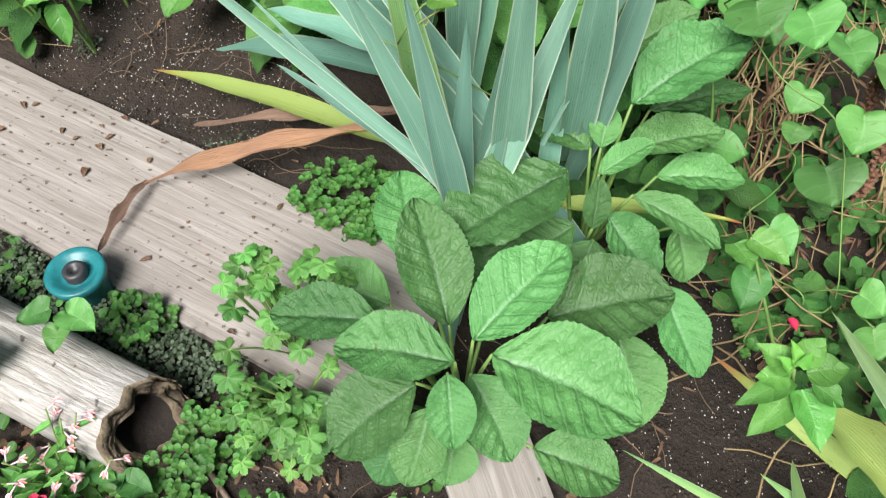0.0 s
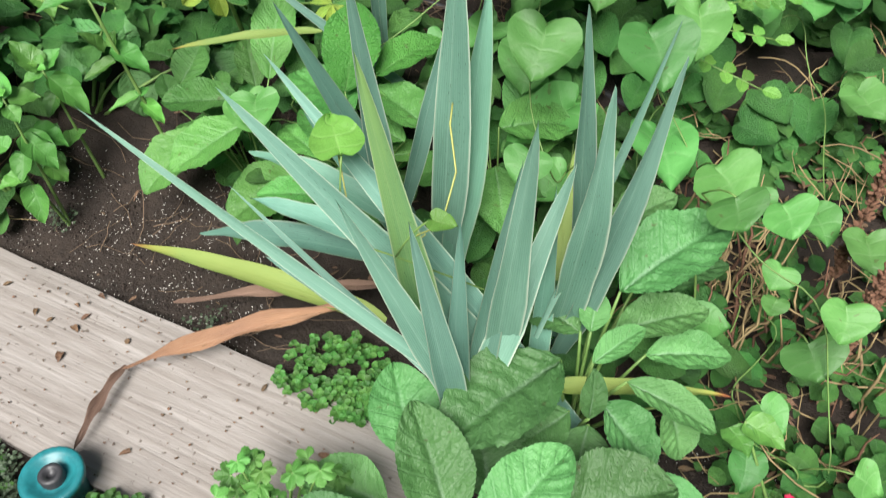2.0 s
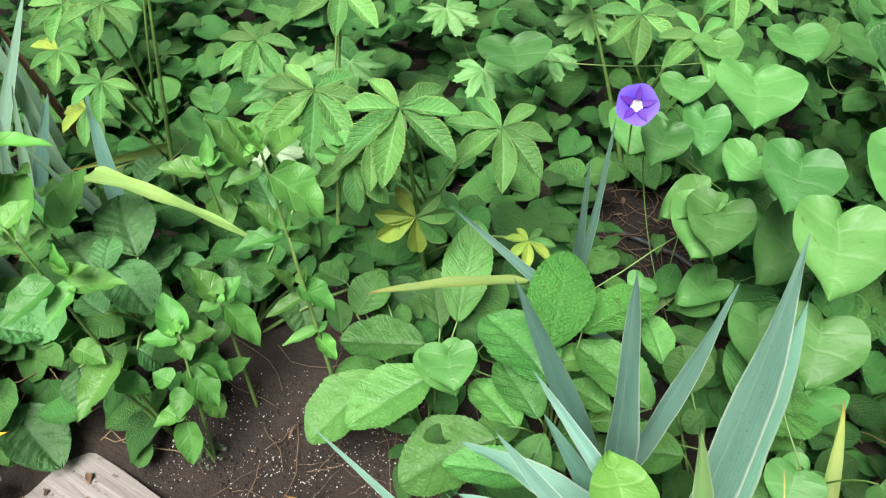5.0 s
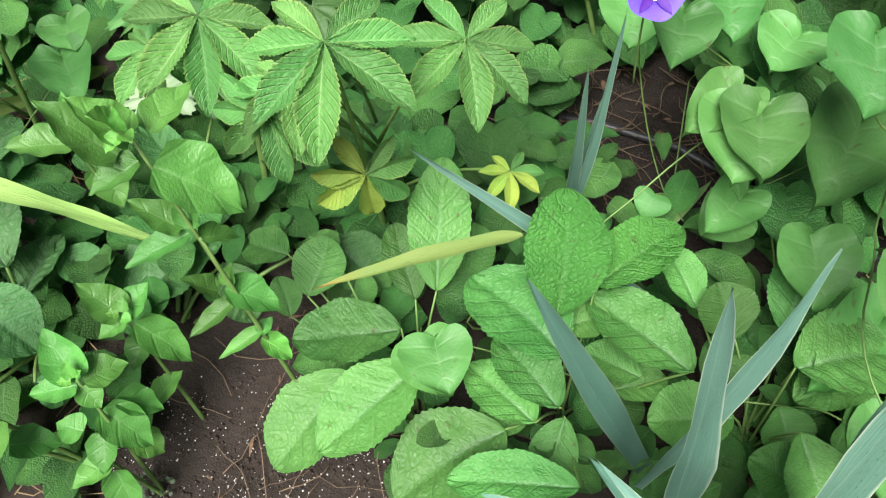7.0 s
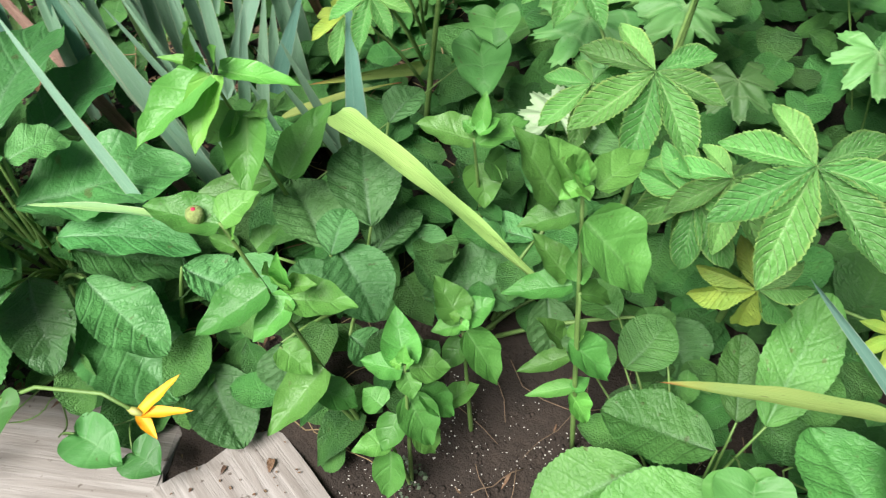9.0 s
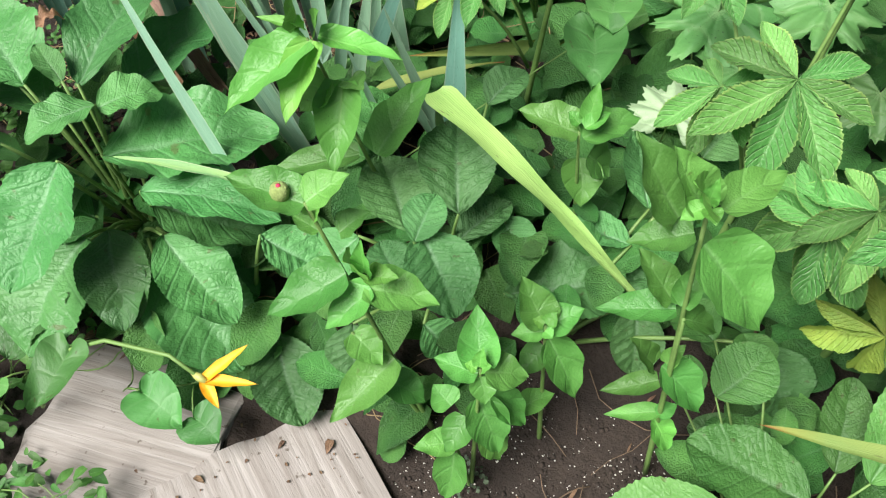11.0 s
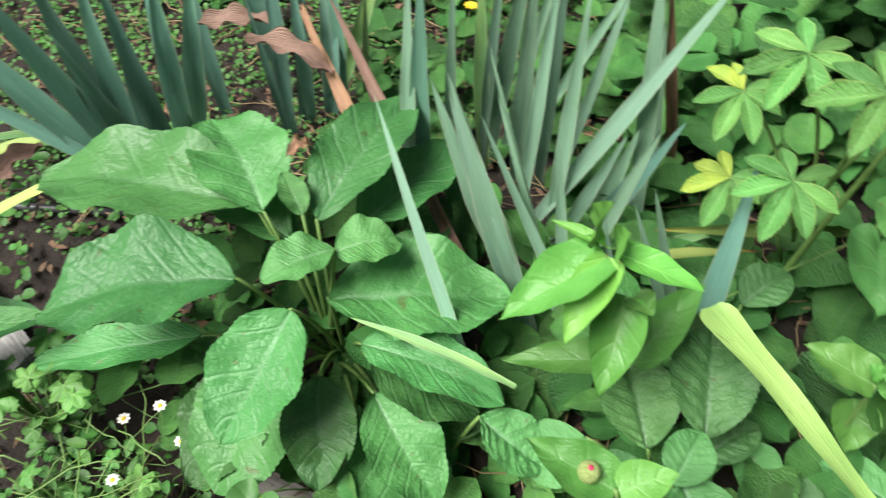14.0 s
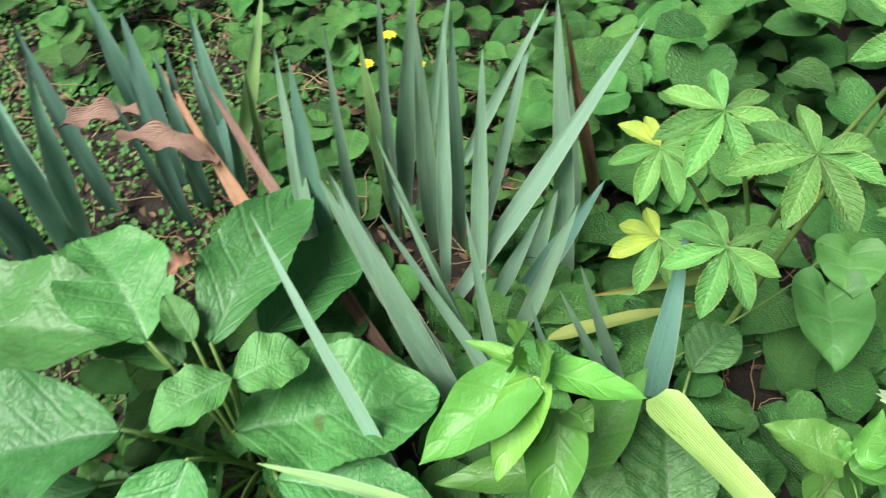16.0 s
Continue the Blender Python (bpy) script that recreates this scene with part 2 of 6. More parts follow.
TAN = leaf_material("dead_tan_blade", (0.49, 0.275, 0.13), (0.58, 0.43, 0.30), (0.26, 0.14, 0.08), parallel=True, vein_mix=0.5, rough=0.7, bump=0.7, spots=0.15, through_light=0.15)
STEM = rough_material("green_stem", (0.13, 0.25, 0.06), (0.18, 0.29, 0.08), rough=0.55, bump=0.1)
STEMY = rough_material("yellow_stem", (0.42, 0.42, 0.12), (0.30, 0.36, 0.10), rough=0.55, bump=0.1)
SPROUT = rough_material("bud_scales", (0.42, 0.52, 0.18), (0.22, 0.30, 0.08), scale=420.0, rough=0.55, bump=0.6, fine=700.0)
TWIG = rough_material("dry_twig", (0.22, 0.15, 0.095), (0.12, 0.08, 0.05), bump=0.5)
STRAW = rough_material("straw", (0.42, 0.315, 0.155), (0.22, 0.155, 0.08), bump=0.3)
WICKER = rough_material("wicker", (0.13, 0.10, 0.07), (0.07, 0.052, 0.038), scale=20.0, bump=0.5)
BARK = rough_material("twig_bark", (0.24, 0.185, 0.14), (0.13, 0.095, 0.07), scale=40.0, bump=0.8)
SOIL = rough_material("soil", (0.020, 0.0135, 0.0095), (0.044, 0.030, 0.0215), scale=5.0, bump=1.0, fine=45.0, distance=0.02)
CRUMB = rough_material("soil_crumb", (0.022, 0.015, 0.011), (0.055, 0.038, 0.028), scale=30.0, bump=0.8)
PERLITE = rough_material("perlite", (0.75, 0.73, 0.69), (0.6, 0.57, 0.52), bump=0.3)
BOARD = wood_material("weathered_board", (0.33, 0.305, 0.285), (0.205, 0.18, 0.16), (0.07, 0.05, 0.035), stretch=(3, 70, 70), bump=0.8)
POSTW = wood_material("bleached_post", (0.50, 0.49, 0.475), (0.22, 0.20, 0.175), (0.05, 0.04, 0.03), stretch=(12, 150, 150), bump=1.0, bands=0.02)
# near-black wood colour: the shade inside the post's hollow is painted in
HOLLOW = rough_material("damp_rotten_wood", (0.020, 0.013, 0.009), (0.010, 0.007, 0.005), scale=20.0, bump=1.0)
ROT = rough_material("rotten_end_grain", (0.34, 0.27, 0.18), (0.10, 0.07, 0.045), scale=26.0, bump=1.0)
TEAL = rough_material("teal_plastic", (0.015, 0.16, 0.18), (0.02, 0.20, 0.22), rough=0.4, bump=0.05)
BLACK = rough_material("black_plastic", (0.03, 0.03, 0.033), (0.045, 0.045, 0.05), rough=0.45, bump=0.05)
VIOLET = rough_material("violet_petal", (0.09, 0.045, 0.55), (0.14, 0.07, 0.66), rough=0.6, bump=0.05)
PURPLE = rough_material("purple_stripe", (0.06, 0.003, 0.24), (0.085, 0.005, 0.30), rough=0.6, bump=0.05)
WHITE = rough_material("white_petal", (0.8, 0.78, 0.75), (0.75, 0.72, 0.7), rough=0.6, bump=0.05)
CORAL = rough_material("coral_petal", (0.80, 0.20, 0.17), (0.85, 0.32, 0.28), rough=0.6, bump=0.05)
PINK = rough_material("pale_pink_petal", (0.72, 0.48, 0.52), (0.8, 0.62, 0.66), rough=0.6, bump=0.05)
RED = rough_material("crimson_petal", (0.55, 0.02, 0.09), (0.45, 0.015, 0.06), rough=0.6, bump=0.1)
ORANGE = rough_material("orange_petal", (0.80, 0.36, 0.01), (0.85, 0.45, 0.02), rough=0.6, bump=0.1)
YELLOW = rough_material("yellow_petal", (0.8, 0.6, 0.03), (0.75, 0.5, 0.02), rough=0.6, bump=0.1)
RUST = rough_material("rusty_seed_spike", (0.24, 0.125, 0.075), (0.16, 0.075, 0.042), scale=60.0, bump=1.0)
SMALL = leaf_material("small_green_leaf", (0.09, 0.265, 0.046), (0.17, 0.34, 0.11), (0.055, 0.175, 0.03), veins=3, vein_mix=0.15, bump=0.2, spots=0.0, stuff=True)
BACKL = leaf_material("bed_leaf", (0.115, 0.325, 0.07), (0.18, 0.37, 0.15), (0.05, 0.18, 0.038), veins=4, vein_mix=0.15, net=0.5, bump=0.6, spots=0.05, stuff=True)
GREY = leaf_material("grey_thyme_leaf", (0.10, 0.15, 0.085), (0.16, 0.2, 0.13), (0.06, 0.095, 0.05), veins=2, vein_mix=0.1, bump=0.2, spots=0.0, stuff=True)
LITTER = leaf_material("leaf_litter", (0.24, 0.14, 0.08), (0.40, 0.28, 0.17), (0.12, 0.07, 0.04), veins=3, vein_mix=0.3, bump=0.5, spots=0.0, stuff=True, through_light=0.05)


# ---- helpers of this garden ----
rng = random.Random(7)


def smooth(a, b, v):
    k = min(1.0, max(0.0, (v - a) / (b - a)))
    return k * k * (3 - 2 * k)


def ground(x, y):
    """Height of the bed: level at the boards, rising behind them."""
    return 0.15 * smooth(1.2, 1.8, y + 0.12 * max(0.0, -x - 1.0)) + 0.012 * noise.noise((x * 5, y * 5, 0)) * smooth(0.0, 0.3, abs(0.54 * (x + 0.1) + y - 0.7))


def mesh_of(name, verts, faces, material, uvs=None):
    me = bpy.data.meshes.new(name)
    me.from_pydata(verts, [], faces)
    me.materials.append(material)
    if uvs is not None:
        layer = me.uv_layers.new(name="UVMap")
        flat = [c for f in faces for i in f for c in uvs[i]]
        layer.data.foreach_set("uv", flat)
    me.shade_smooth()
    return me


def part(name, bm, material, parent, label=""):
    me = bpy.data.meshes.new(name)
    bm.to_mesh(me)
    bm.free()
    me.materials.append(material)
    me.shade_smooth()
    return hang(name, me, parent, label=label)


def hang(name, me, parent, m=None, label=""):
    ob = new(name, me)
    ob.parent = parent
    if m is not None:
        ob.matrix_basis = m
    if label:
        ob["label"] = label
    return ob


def thing(name, place, label, category, group="", turn=0):
    ob = new(name)
    ob.empty_display_size = 0.05
    ob.matrix_basis = pose(*place, 0, 0, turn)
    return tagged(ob, label, category, group)


def tube_data(points, radii, sides=6):
    """Vertices and faces of a bent, tapering, closed stalk."""
    pts = [Vector(p) for p in points]
    verts, faces = [], []
    for i, p in enumerate(pts):
        d = (pts[min(i + 1, len(pts) - 1)] - pts[max(i - 1, 0)]).normalized()
        a = d.orthogonal().normalized()
        if i and verts:
            a = (pa - d * pa.dot(d)).normalized()
        pa = a
        b = d.cross(a)
        r = radii[i] if isinstance(radii, (list, tuple)) else radii
        for k in range(sides):
            w = 2 * math.pi * k / sides
            verts.append(tuple(p + (a * math.cos(w) + b * math.sin(w)) * r))
    for i in range(len(pts) - 1):
        for k in range(sides):
            faces.append((i * sides + k, i * sides + (k + 1) % sides, (i + 1) * sides + (k + 1) % sides, (i + 1) * sides + k))
    faces.append(tuple(range(sides))[::-1])
    faces.append(tuple((len(pts) - 1) * sides + k for k in range(sides)))
    return verts, faces


def tube(name, points, radii, material, parent, sides=6, label=""):
    v, f = tube_data(points, radii, sides)
    return hang(name, mesh_of(name, v, f, material), parent, label=label)


def bow(a, b, sag, n=6):
    a, b = Vector(a), Vector(b)
    return [a.lerp(b, i / n) + Vector((0, 0, sag * 4 * (i / n) * (1 - i / n))) for i in range(n + 1)]


# outline of each kind of leaf: half width at v (0 base, 1 tip), of a leaf 1 long and 1 wide
def outline(kind, v):
    if kind in ("fox", "dock"):
        return 0.5 * max(0.0, math.sin(math.pi * v ** (0.88 if kind == "dock" else 0.97))) ** (0.63 + 0.3 * max(0.0, 0.35 - v))
    if kind == "seed":
        return 0.5 * max(0.0, math.sin(math.pi * v ** 1.04)) ** 0.58
    if kind == "iris":
        return 0.5 * (0.62 + 0.38 * min(1, v * 2.5)) * min(1.0, (1.0 - v) * 2.3) ** 0.75
    if kind == "fold":
        return 0.5 * min(1.0, v * 22 + 0.3) ** 0.5 * (1.0 - 0.66 * v)
    if kind == "strip":
        return 0.5 * min(1.0, v * 9 + 0.05) ** 0.55 * min(1.0, (1.0 - v) * 2.0) ** 0.8
    if kind == "heart":
        return 0.62 * (max(0.0, 1 - v) ** 0.8) * (v + 0.10) ** 0.28 * 1.06
    if kind == "zin":
        return 0.5 * max(0.0, math.sin(math.pi * (0.12 + 0.88 * v) ** 0.72)) ** 0.95
    if kind == "leaflet":
        return 0.5 * max(0.0, math.sin(math.pi * v ** 1.1)) ** 0.85
    return 0.5 * max(0.0, math.sin(math.pi * v)) ** 0.7


HEART_EDGE = ((0.0, 0.0), (0.10, -0.07), (0.26, -0.12), (0.43, -0.09), (0.55, 0.03), (0.595, 0.20), (0.56, 0.40), (0.45, 0.60), (0.28, 0.79), (0.10, 0.94), (0.0, 1.0))


def heart_edge(v):
    """The rim of a heart leaf from the notch round a lobe to the tip."""
    q = min(v * 10, 9.999)
    i = int(q)
    (ax, ay), (bx, by) = HEART_EDGE[i], HEART_EDGE[i + 1]
    return ax + (bx - ax) * (q - i), ay + (by - ay) * (q - i)


def blade_data(kind, r, nv=12, nu=6, arch=0.1, cup=0.12, wave=0.02, jag=0.0, twist=0.0, quilt=0.0, veins=7, slant=0.22):
    """A leaf 1 long and 1 wide; quilt: how far the flesh swells between its side veins."""
    verts, faces, uvs = [], [], []
    ph = r.uniform(0, 50)
    skew = r.uniform(-0.06, 0.06)
    for i in range(nv + 1):
        v = i / nv
        if nv > 12:
            v = 0.6 * v + 0.4 * (0.5 - 0.5 * math.cos(math.pi * v))
        h = outline(kind, v)
        for j in range(nu + 1):
            s = 2 * j / nu - 1
            x = s * h
            if jag and j in (0, nu) and 0 < i < nv:
                x *= 1 + (jag if i % 2 else -jag)
            y = v
            if kind == "heart":
                bx, by = heart_edge(v)
                x, y = s * bx, v + (by - v) * abs(s)
                h = 0.5
            x += skew * math.sin(math.pi * v)
            z = arch * 4 * v * (1 - v) + cup * (s * s - 0.3) * h * 1.6
            z += wave * noise.noise((x * 5 + ph, y * 5, 0)) + wave * 1.5 * abs(s) ** 2 * math.sin(v * 17 + ph + s)
            if quilt:
                swell = abs(math.sin(math.pi * veins * (v - slant * abs(s) + 0.012 * noise.noise((v * 9, s * 3, ph)))))
                z += quilt * (swell ** 0.7 - 0.5) * min(1.0, abs(s) * 4) * (1 - abs(s) ** 4)
                z += quilt * 0.8 * noise.noise((s * h * 34, v * 34, ph)) - quilt * 1.2 * math.exp(-(s / 0.14) ** 2)
            a = twist * v
            x, z = x * math.cos(a) - z * math.sin(a) * 0.2, z + x * math.sin(a)
            verts.append((x, y, z))
            uvs.append((j / nu, v))
    for i in range(nv):
        for j in range(nu):
            a = i * (nu + 1) + j
            faces.append((a, a + 1, a + nu + 2, a + nu + 1))
    return verts, faces, uvs


SHAPES = {
    "fox": dict(nv=52, nu=20, arch=0.09, cup=0.11, wave=0.013, jag=0.016, quilt=0.032, veins=7),
    "dock": dict(nv=46, nu=16, arch=0.10, cup=0.12, wave=0.022, jag=0.012, quilt=0.012, veins=6, slant=0.3),
    "seed": dict(nv=40, nu=16, arch=0.06, cup=0.10, wave=0.013, jag=0.020, quilt=0.022, veins=6),
    "iris": dict(nv=16, nu=6, arch=0.35, cup=0.10, wave=0.03, twist=0.25),
    "strip": dict(nv=24, nu=6, arch=0.30, cup=0.14, wave=0.018, twist=0.2),
    "fold": dict(nv=30, nu=6, arch=0.30, cup=0.06, wave=0.02, twist=0.3),
    "dry": dict(nv=22, nu=6, arch=0.35, cup=0.25, wave=0.10, twist=0.7),
    "heart": dict(nv=22, nu=10, arch=0.07, cup=0.14, wave=0.026, quilt=0.006, veins=4),
    "zin": dict(nv=18, nu=8, arch=0.06, cup=0.20, wave=0.02, quilt=0.008, veins=3, slant=0.35),
    "leaflet": dict(nv=48, nu=10, arch=0.10, cup=0.3, wave=0.015, jag=0.04, quilt=0.05, veins=11),
}
MESHES = {}


def leaf_mesh(kind, material):
    """One of six shapes of a kind of leaf, 1 long and 1 wide."""
    key = (kind, material.name, rng.randrange(6))
    if key not in MESHES:
        opts = dict(SHAPES[kind])
        opts["arch"] *= rng.uniform(0.5, 1.6)
        v, f, u = blade_data("iris" if kind == "dry" else kind, random.Random(str(key)), **opts)
        MESHES[key] = mesh_of("leaf_" + kind, v, f, material, u)
    return MESHES[key]


def blade_pose(base, heading, pitch, length, width, facing=(0, 0, 1)):
    """Places a leaf: y along the blade, z to the face."""
    a, b = radians(heading), radians(pitch)
    d = Vector((math.cos(b) * math.cos(a), math.cos(b) * math.sin(a), math.sin(b)))
    f = Vector(facing)
    z = (f - d * f.dot(d)).normalized()
    x = d.cross(z)
    m = Matrix((x, d, z)).transposed().to_4x4()
    m.translation = base
    return m @ Matrix.Diagonal((width, length, min(length, width * 1.6), 1))


def leaf(parent, kind, material, base, heading, pitch, length, width, facing=(0, 0, 1), name="leaf", label=""):
    return hang(name, leaf_mesh(kind, material), parent, blade_pose(base, heading, pitch, length, width, facing), label)


def rosette(plant, rows, kind="fox", materials=(FOX,), reach=0.3):
    """Broad leaves on channelled stalks from one crown. Rows: base x y z, heading, pitch, length, width."""
    for x, y, z, heading, pitch, length, width, *tint in rows:
        leaf(plant, kind, materials[tint[0] if tint else 0], (x, y, z), heading, pitch, length, width)
        foot = Vector((x, y, z)) - Vector((math.cos(radians(heading)), math.sin(radians(heading)), 0)) * 0.05
        if foot.xy.length > reach:
            foot = Vector((foot.x, foot.y, max(0.0, z - 0.2)))
        else:
            foot = Vector((0.012 * math.cos(x * 90), 0.012 * math.sin(y * 90), -0.02))
        tube("petiole", bow(foot, (x, y, z), 0.02, 5), [s * (0.5 if kind == "seed" else 0.8) for s in (0.006, 0.0055, 0.005, 0.0045, 0.004, 0.003)], STEM, plant, 6)


IRIS_TINTS = (IRIS, IRISL, IRISY, IRISD, DRY, TAN, IRISP, IRISG)
IRIS_WORDS = ("", "pale green blade", "yellowed blade with brown tip", "dark green blade", "dead brown blade", "dead tan blade", "pale yellow-green folded blade", "")


def iris(plant, rows, facing=(0.1, -0.7, 0.65)):
    """Sword blades; each runs on down to the ground below its base."""
    for x, y, z, heading, pitch, length, width, tint in rows:
        flat = pitch < 12
        d = Vector((math.cos(radians(pitch)) * math.cos(radians(heading)), math.cos(radians(pitch)) * math.sin(radians(heading)), math.sin(radians(pitch))))
        base = Vector((x, y, z))
        if not flat:
            back = min(0.34, max(0.0, (z + 0.02)) / max(d.z, 0.3))
            base, length = base - d * back, length + back
        leaf(plant, "dry" if tint in (4, 5) else "fold" if tint == 6 else "strip" if tint == 2 else "iris", IRIS_TINTS[tint], base, heading, pitch, length, width, (0, 0, 1) if flat else facing, "blade", IRIS_WORDS[tint])


def vine(plant, rows, materials=(HEART, HEARTB)):
    """Heart leaves on thin stalks that meet a twining stem."""
    joints = []
    for x, y, z, heading, pitch, length, width, *tint in rows:
        leaf(plant, "heart", materials[tint[0] if tint else 0], (x, y, z), heading, pitch, length, width, (0, -0.25, 1))
        a = radians(heading + rng.uniform(140, 220))
        foot = (x + 0.05 * math.cos(a), y + 0.05 * math.sin(a) + 0.02, max(0.01, z - rng.uniform(0.06, 0.1)))
        tube("petiole", bow((x, y, z), foot, 0.012, 4), 0.0016, STEM, plant, 5)
        joints.append(foot)
    pts = [(0, 0, 0)]
    while joints:
        last = Vector(pts[-1])
        j = min(joints, key=lambda q: (Vector(q) - last).length)
        joints.remove(j)
        mid = last.lerp(Vector(j), 0.5) + Vector((rng.uniform(-0.03, 0.03), rng.uniform(-0.02, 0.03), rng.uniform(-0.06, -0.02)))
        pts += [tuple(mid), j]
    for _ in range(2):
        soft = [pts[0]]
        for p, q in zip(pts, pts[1:]):
            p, q = Vector(p), Vector(q)
            soft += [tuple(p.lerp(q, 0.25)), tuple(p.lerp(q, 0.75))]
        pts = soft + [pts[-1]]
    tube("stem", pts, 0.0016, STEM, plant, 5)


def zinnia_leaves(plant, rows):
    """Pointed stalkless leaves in pairs up one stem; the first row grows from its top."""
    top = Vector(rows[0][:3])
    if top.length > 0.15:
        tube("stem", bow((0, 0, -0.02), top, 0.0, 8), [0.0045 - 0.0003 * i for i in range(9)], STEM, plant, 7)
    for x, y, z, heading, pitch, length, width, *tint in rows:
        leaf(plant, "zin", (ZIN, ZINB)[tint[0] if tint else 0], (x, y, z), heading, pitch, length, width, (0, -0.2, 1))


# ---- the ground ----
def make_ground():
    n, verts, faces = 150, [], []
    xs = [-3.4 + 5.4 * i / n for i in range(n + 1)]
    ys = [-0.8 + 5.2 * i / n for i in range(n + 1)]
    for y in ys:
        for x in xs:
            z = ground(x, y) + 0.008 * noise.noise((x * 22, y * 22, 3)) + 0.004 * noise.noise((x * 60, y * 60, 9))
            verts.append((x, y, z))
    for j in range(n):
        for i in range(n):
            a = j * (n + 1) + i
            faces.append((a, a + 1, a + n + 2, a + n + 1))
    # out to the horizon
    k = len(verts)
    ring = [i for i in range(n + 1)] + [(j + 1) * (n + 1) - 1 for j in range(1, n + 1)] + [n * (n + 1) + i for i in range(n - 1, -1, -1)] + [j * (n + 1) for j in range(n - 1, 0, -1)]
    for i in ring:
        x, y, z = verts[i]
        verts.append(((x + 0.7) * 60, (y - 1.8) * 60, 0.0))
    for q in range(len(ring)):
        w = (q + 1) % len(ring)
        faces.append((ring[w], ring[q], k + q, k + w))
    tagged(new("ground", mesh_of("ground", verts, faces, SOIL)), "dark brown crumbly garden soil with white specks", "soil", kind="structure")


make_ground()


def plank(name, length, width, thick, material, place, turn, label, category, rough=0.004, seed=1, skew=0.0, parent=None):
    """Sawn timber with worn edges; grain along x, top face at z = 0."""
    r = random.Random(seed)
    bm = bmesh.new()
    bmesh.ops.create_grid(bm, x_segments=40, y_segments=8, size=0.5)
    top = list(bm.faces)
    out = bmesh.ops.extrude_face_region(bm, geom=top)
    for v in [e for e in out["geom"] if isinstance(e, bmesh.types.BMVert)]:
        v.co.z -= 1.0
    for v in bm.verts:
        edge = max(abs(v.co.x), abs(v.co.y)) > 0.49
        x, y, z = v.co.x * length, v.co.y * width, v.co.z * thick
        x += skew * v.co.y
        if abs(v.co.x) > 0.49:
            x += r.uniform(-1, 1) * rough * 2
        y += noise.noise((x * 6, y * 3, seed)) * rough
        z += noise.noise((x * 9, y * 25, seed)) * rough * 0.5 - (rough if edge and z > -0.5 * thick else 0)
        v.co = (x, y, z)
    me = bpy.data.meshes.new(name)
    bmesh.ops.recalc_face_normals(bm, faces=bm.faces)
    bm.to_mesh(me)
    bm.free()
    me.materials.append(material)
    if parent:
        return hang(name, me, parent)
    ob = new(name, me)
    ob.matrix_basis = pose(*place, 0, 0, turn)
    return tagged(ob, label, category)


plank("edging_board", 1.28, 0.345, 0.045, BOARD, (-0.600, 0.921, 0.028), -28.2, "pale weathered bare timber board edging the soil bed", "board", seed=3)
plank("edging_board", 0.32, 0.29, 0.04, BOARD, (-1.337, 1.142, 0.020), 15, "short weathered timber board with a cracked end", "board", seed=5)
plank("edging_board", 0.95, 0.19, 0.04, POSTW, (-2.46, 1.03, 0.05), -3, "bleached grey-white board crossed by a black hose", "board", seed=8)
plank("buried_plank", 0.45, 0.157, 0.03, BOARD, (0.119, 0.256, 0.03), 107, "end of a bare plank under broad leaves", "plank", seed=11)


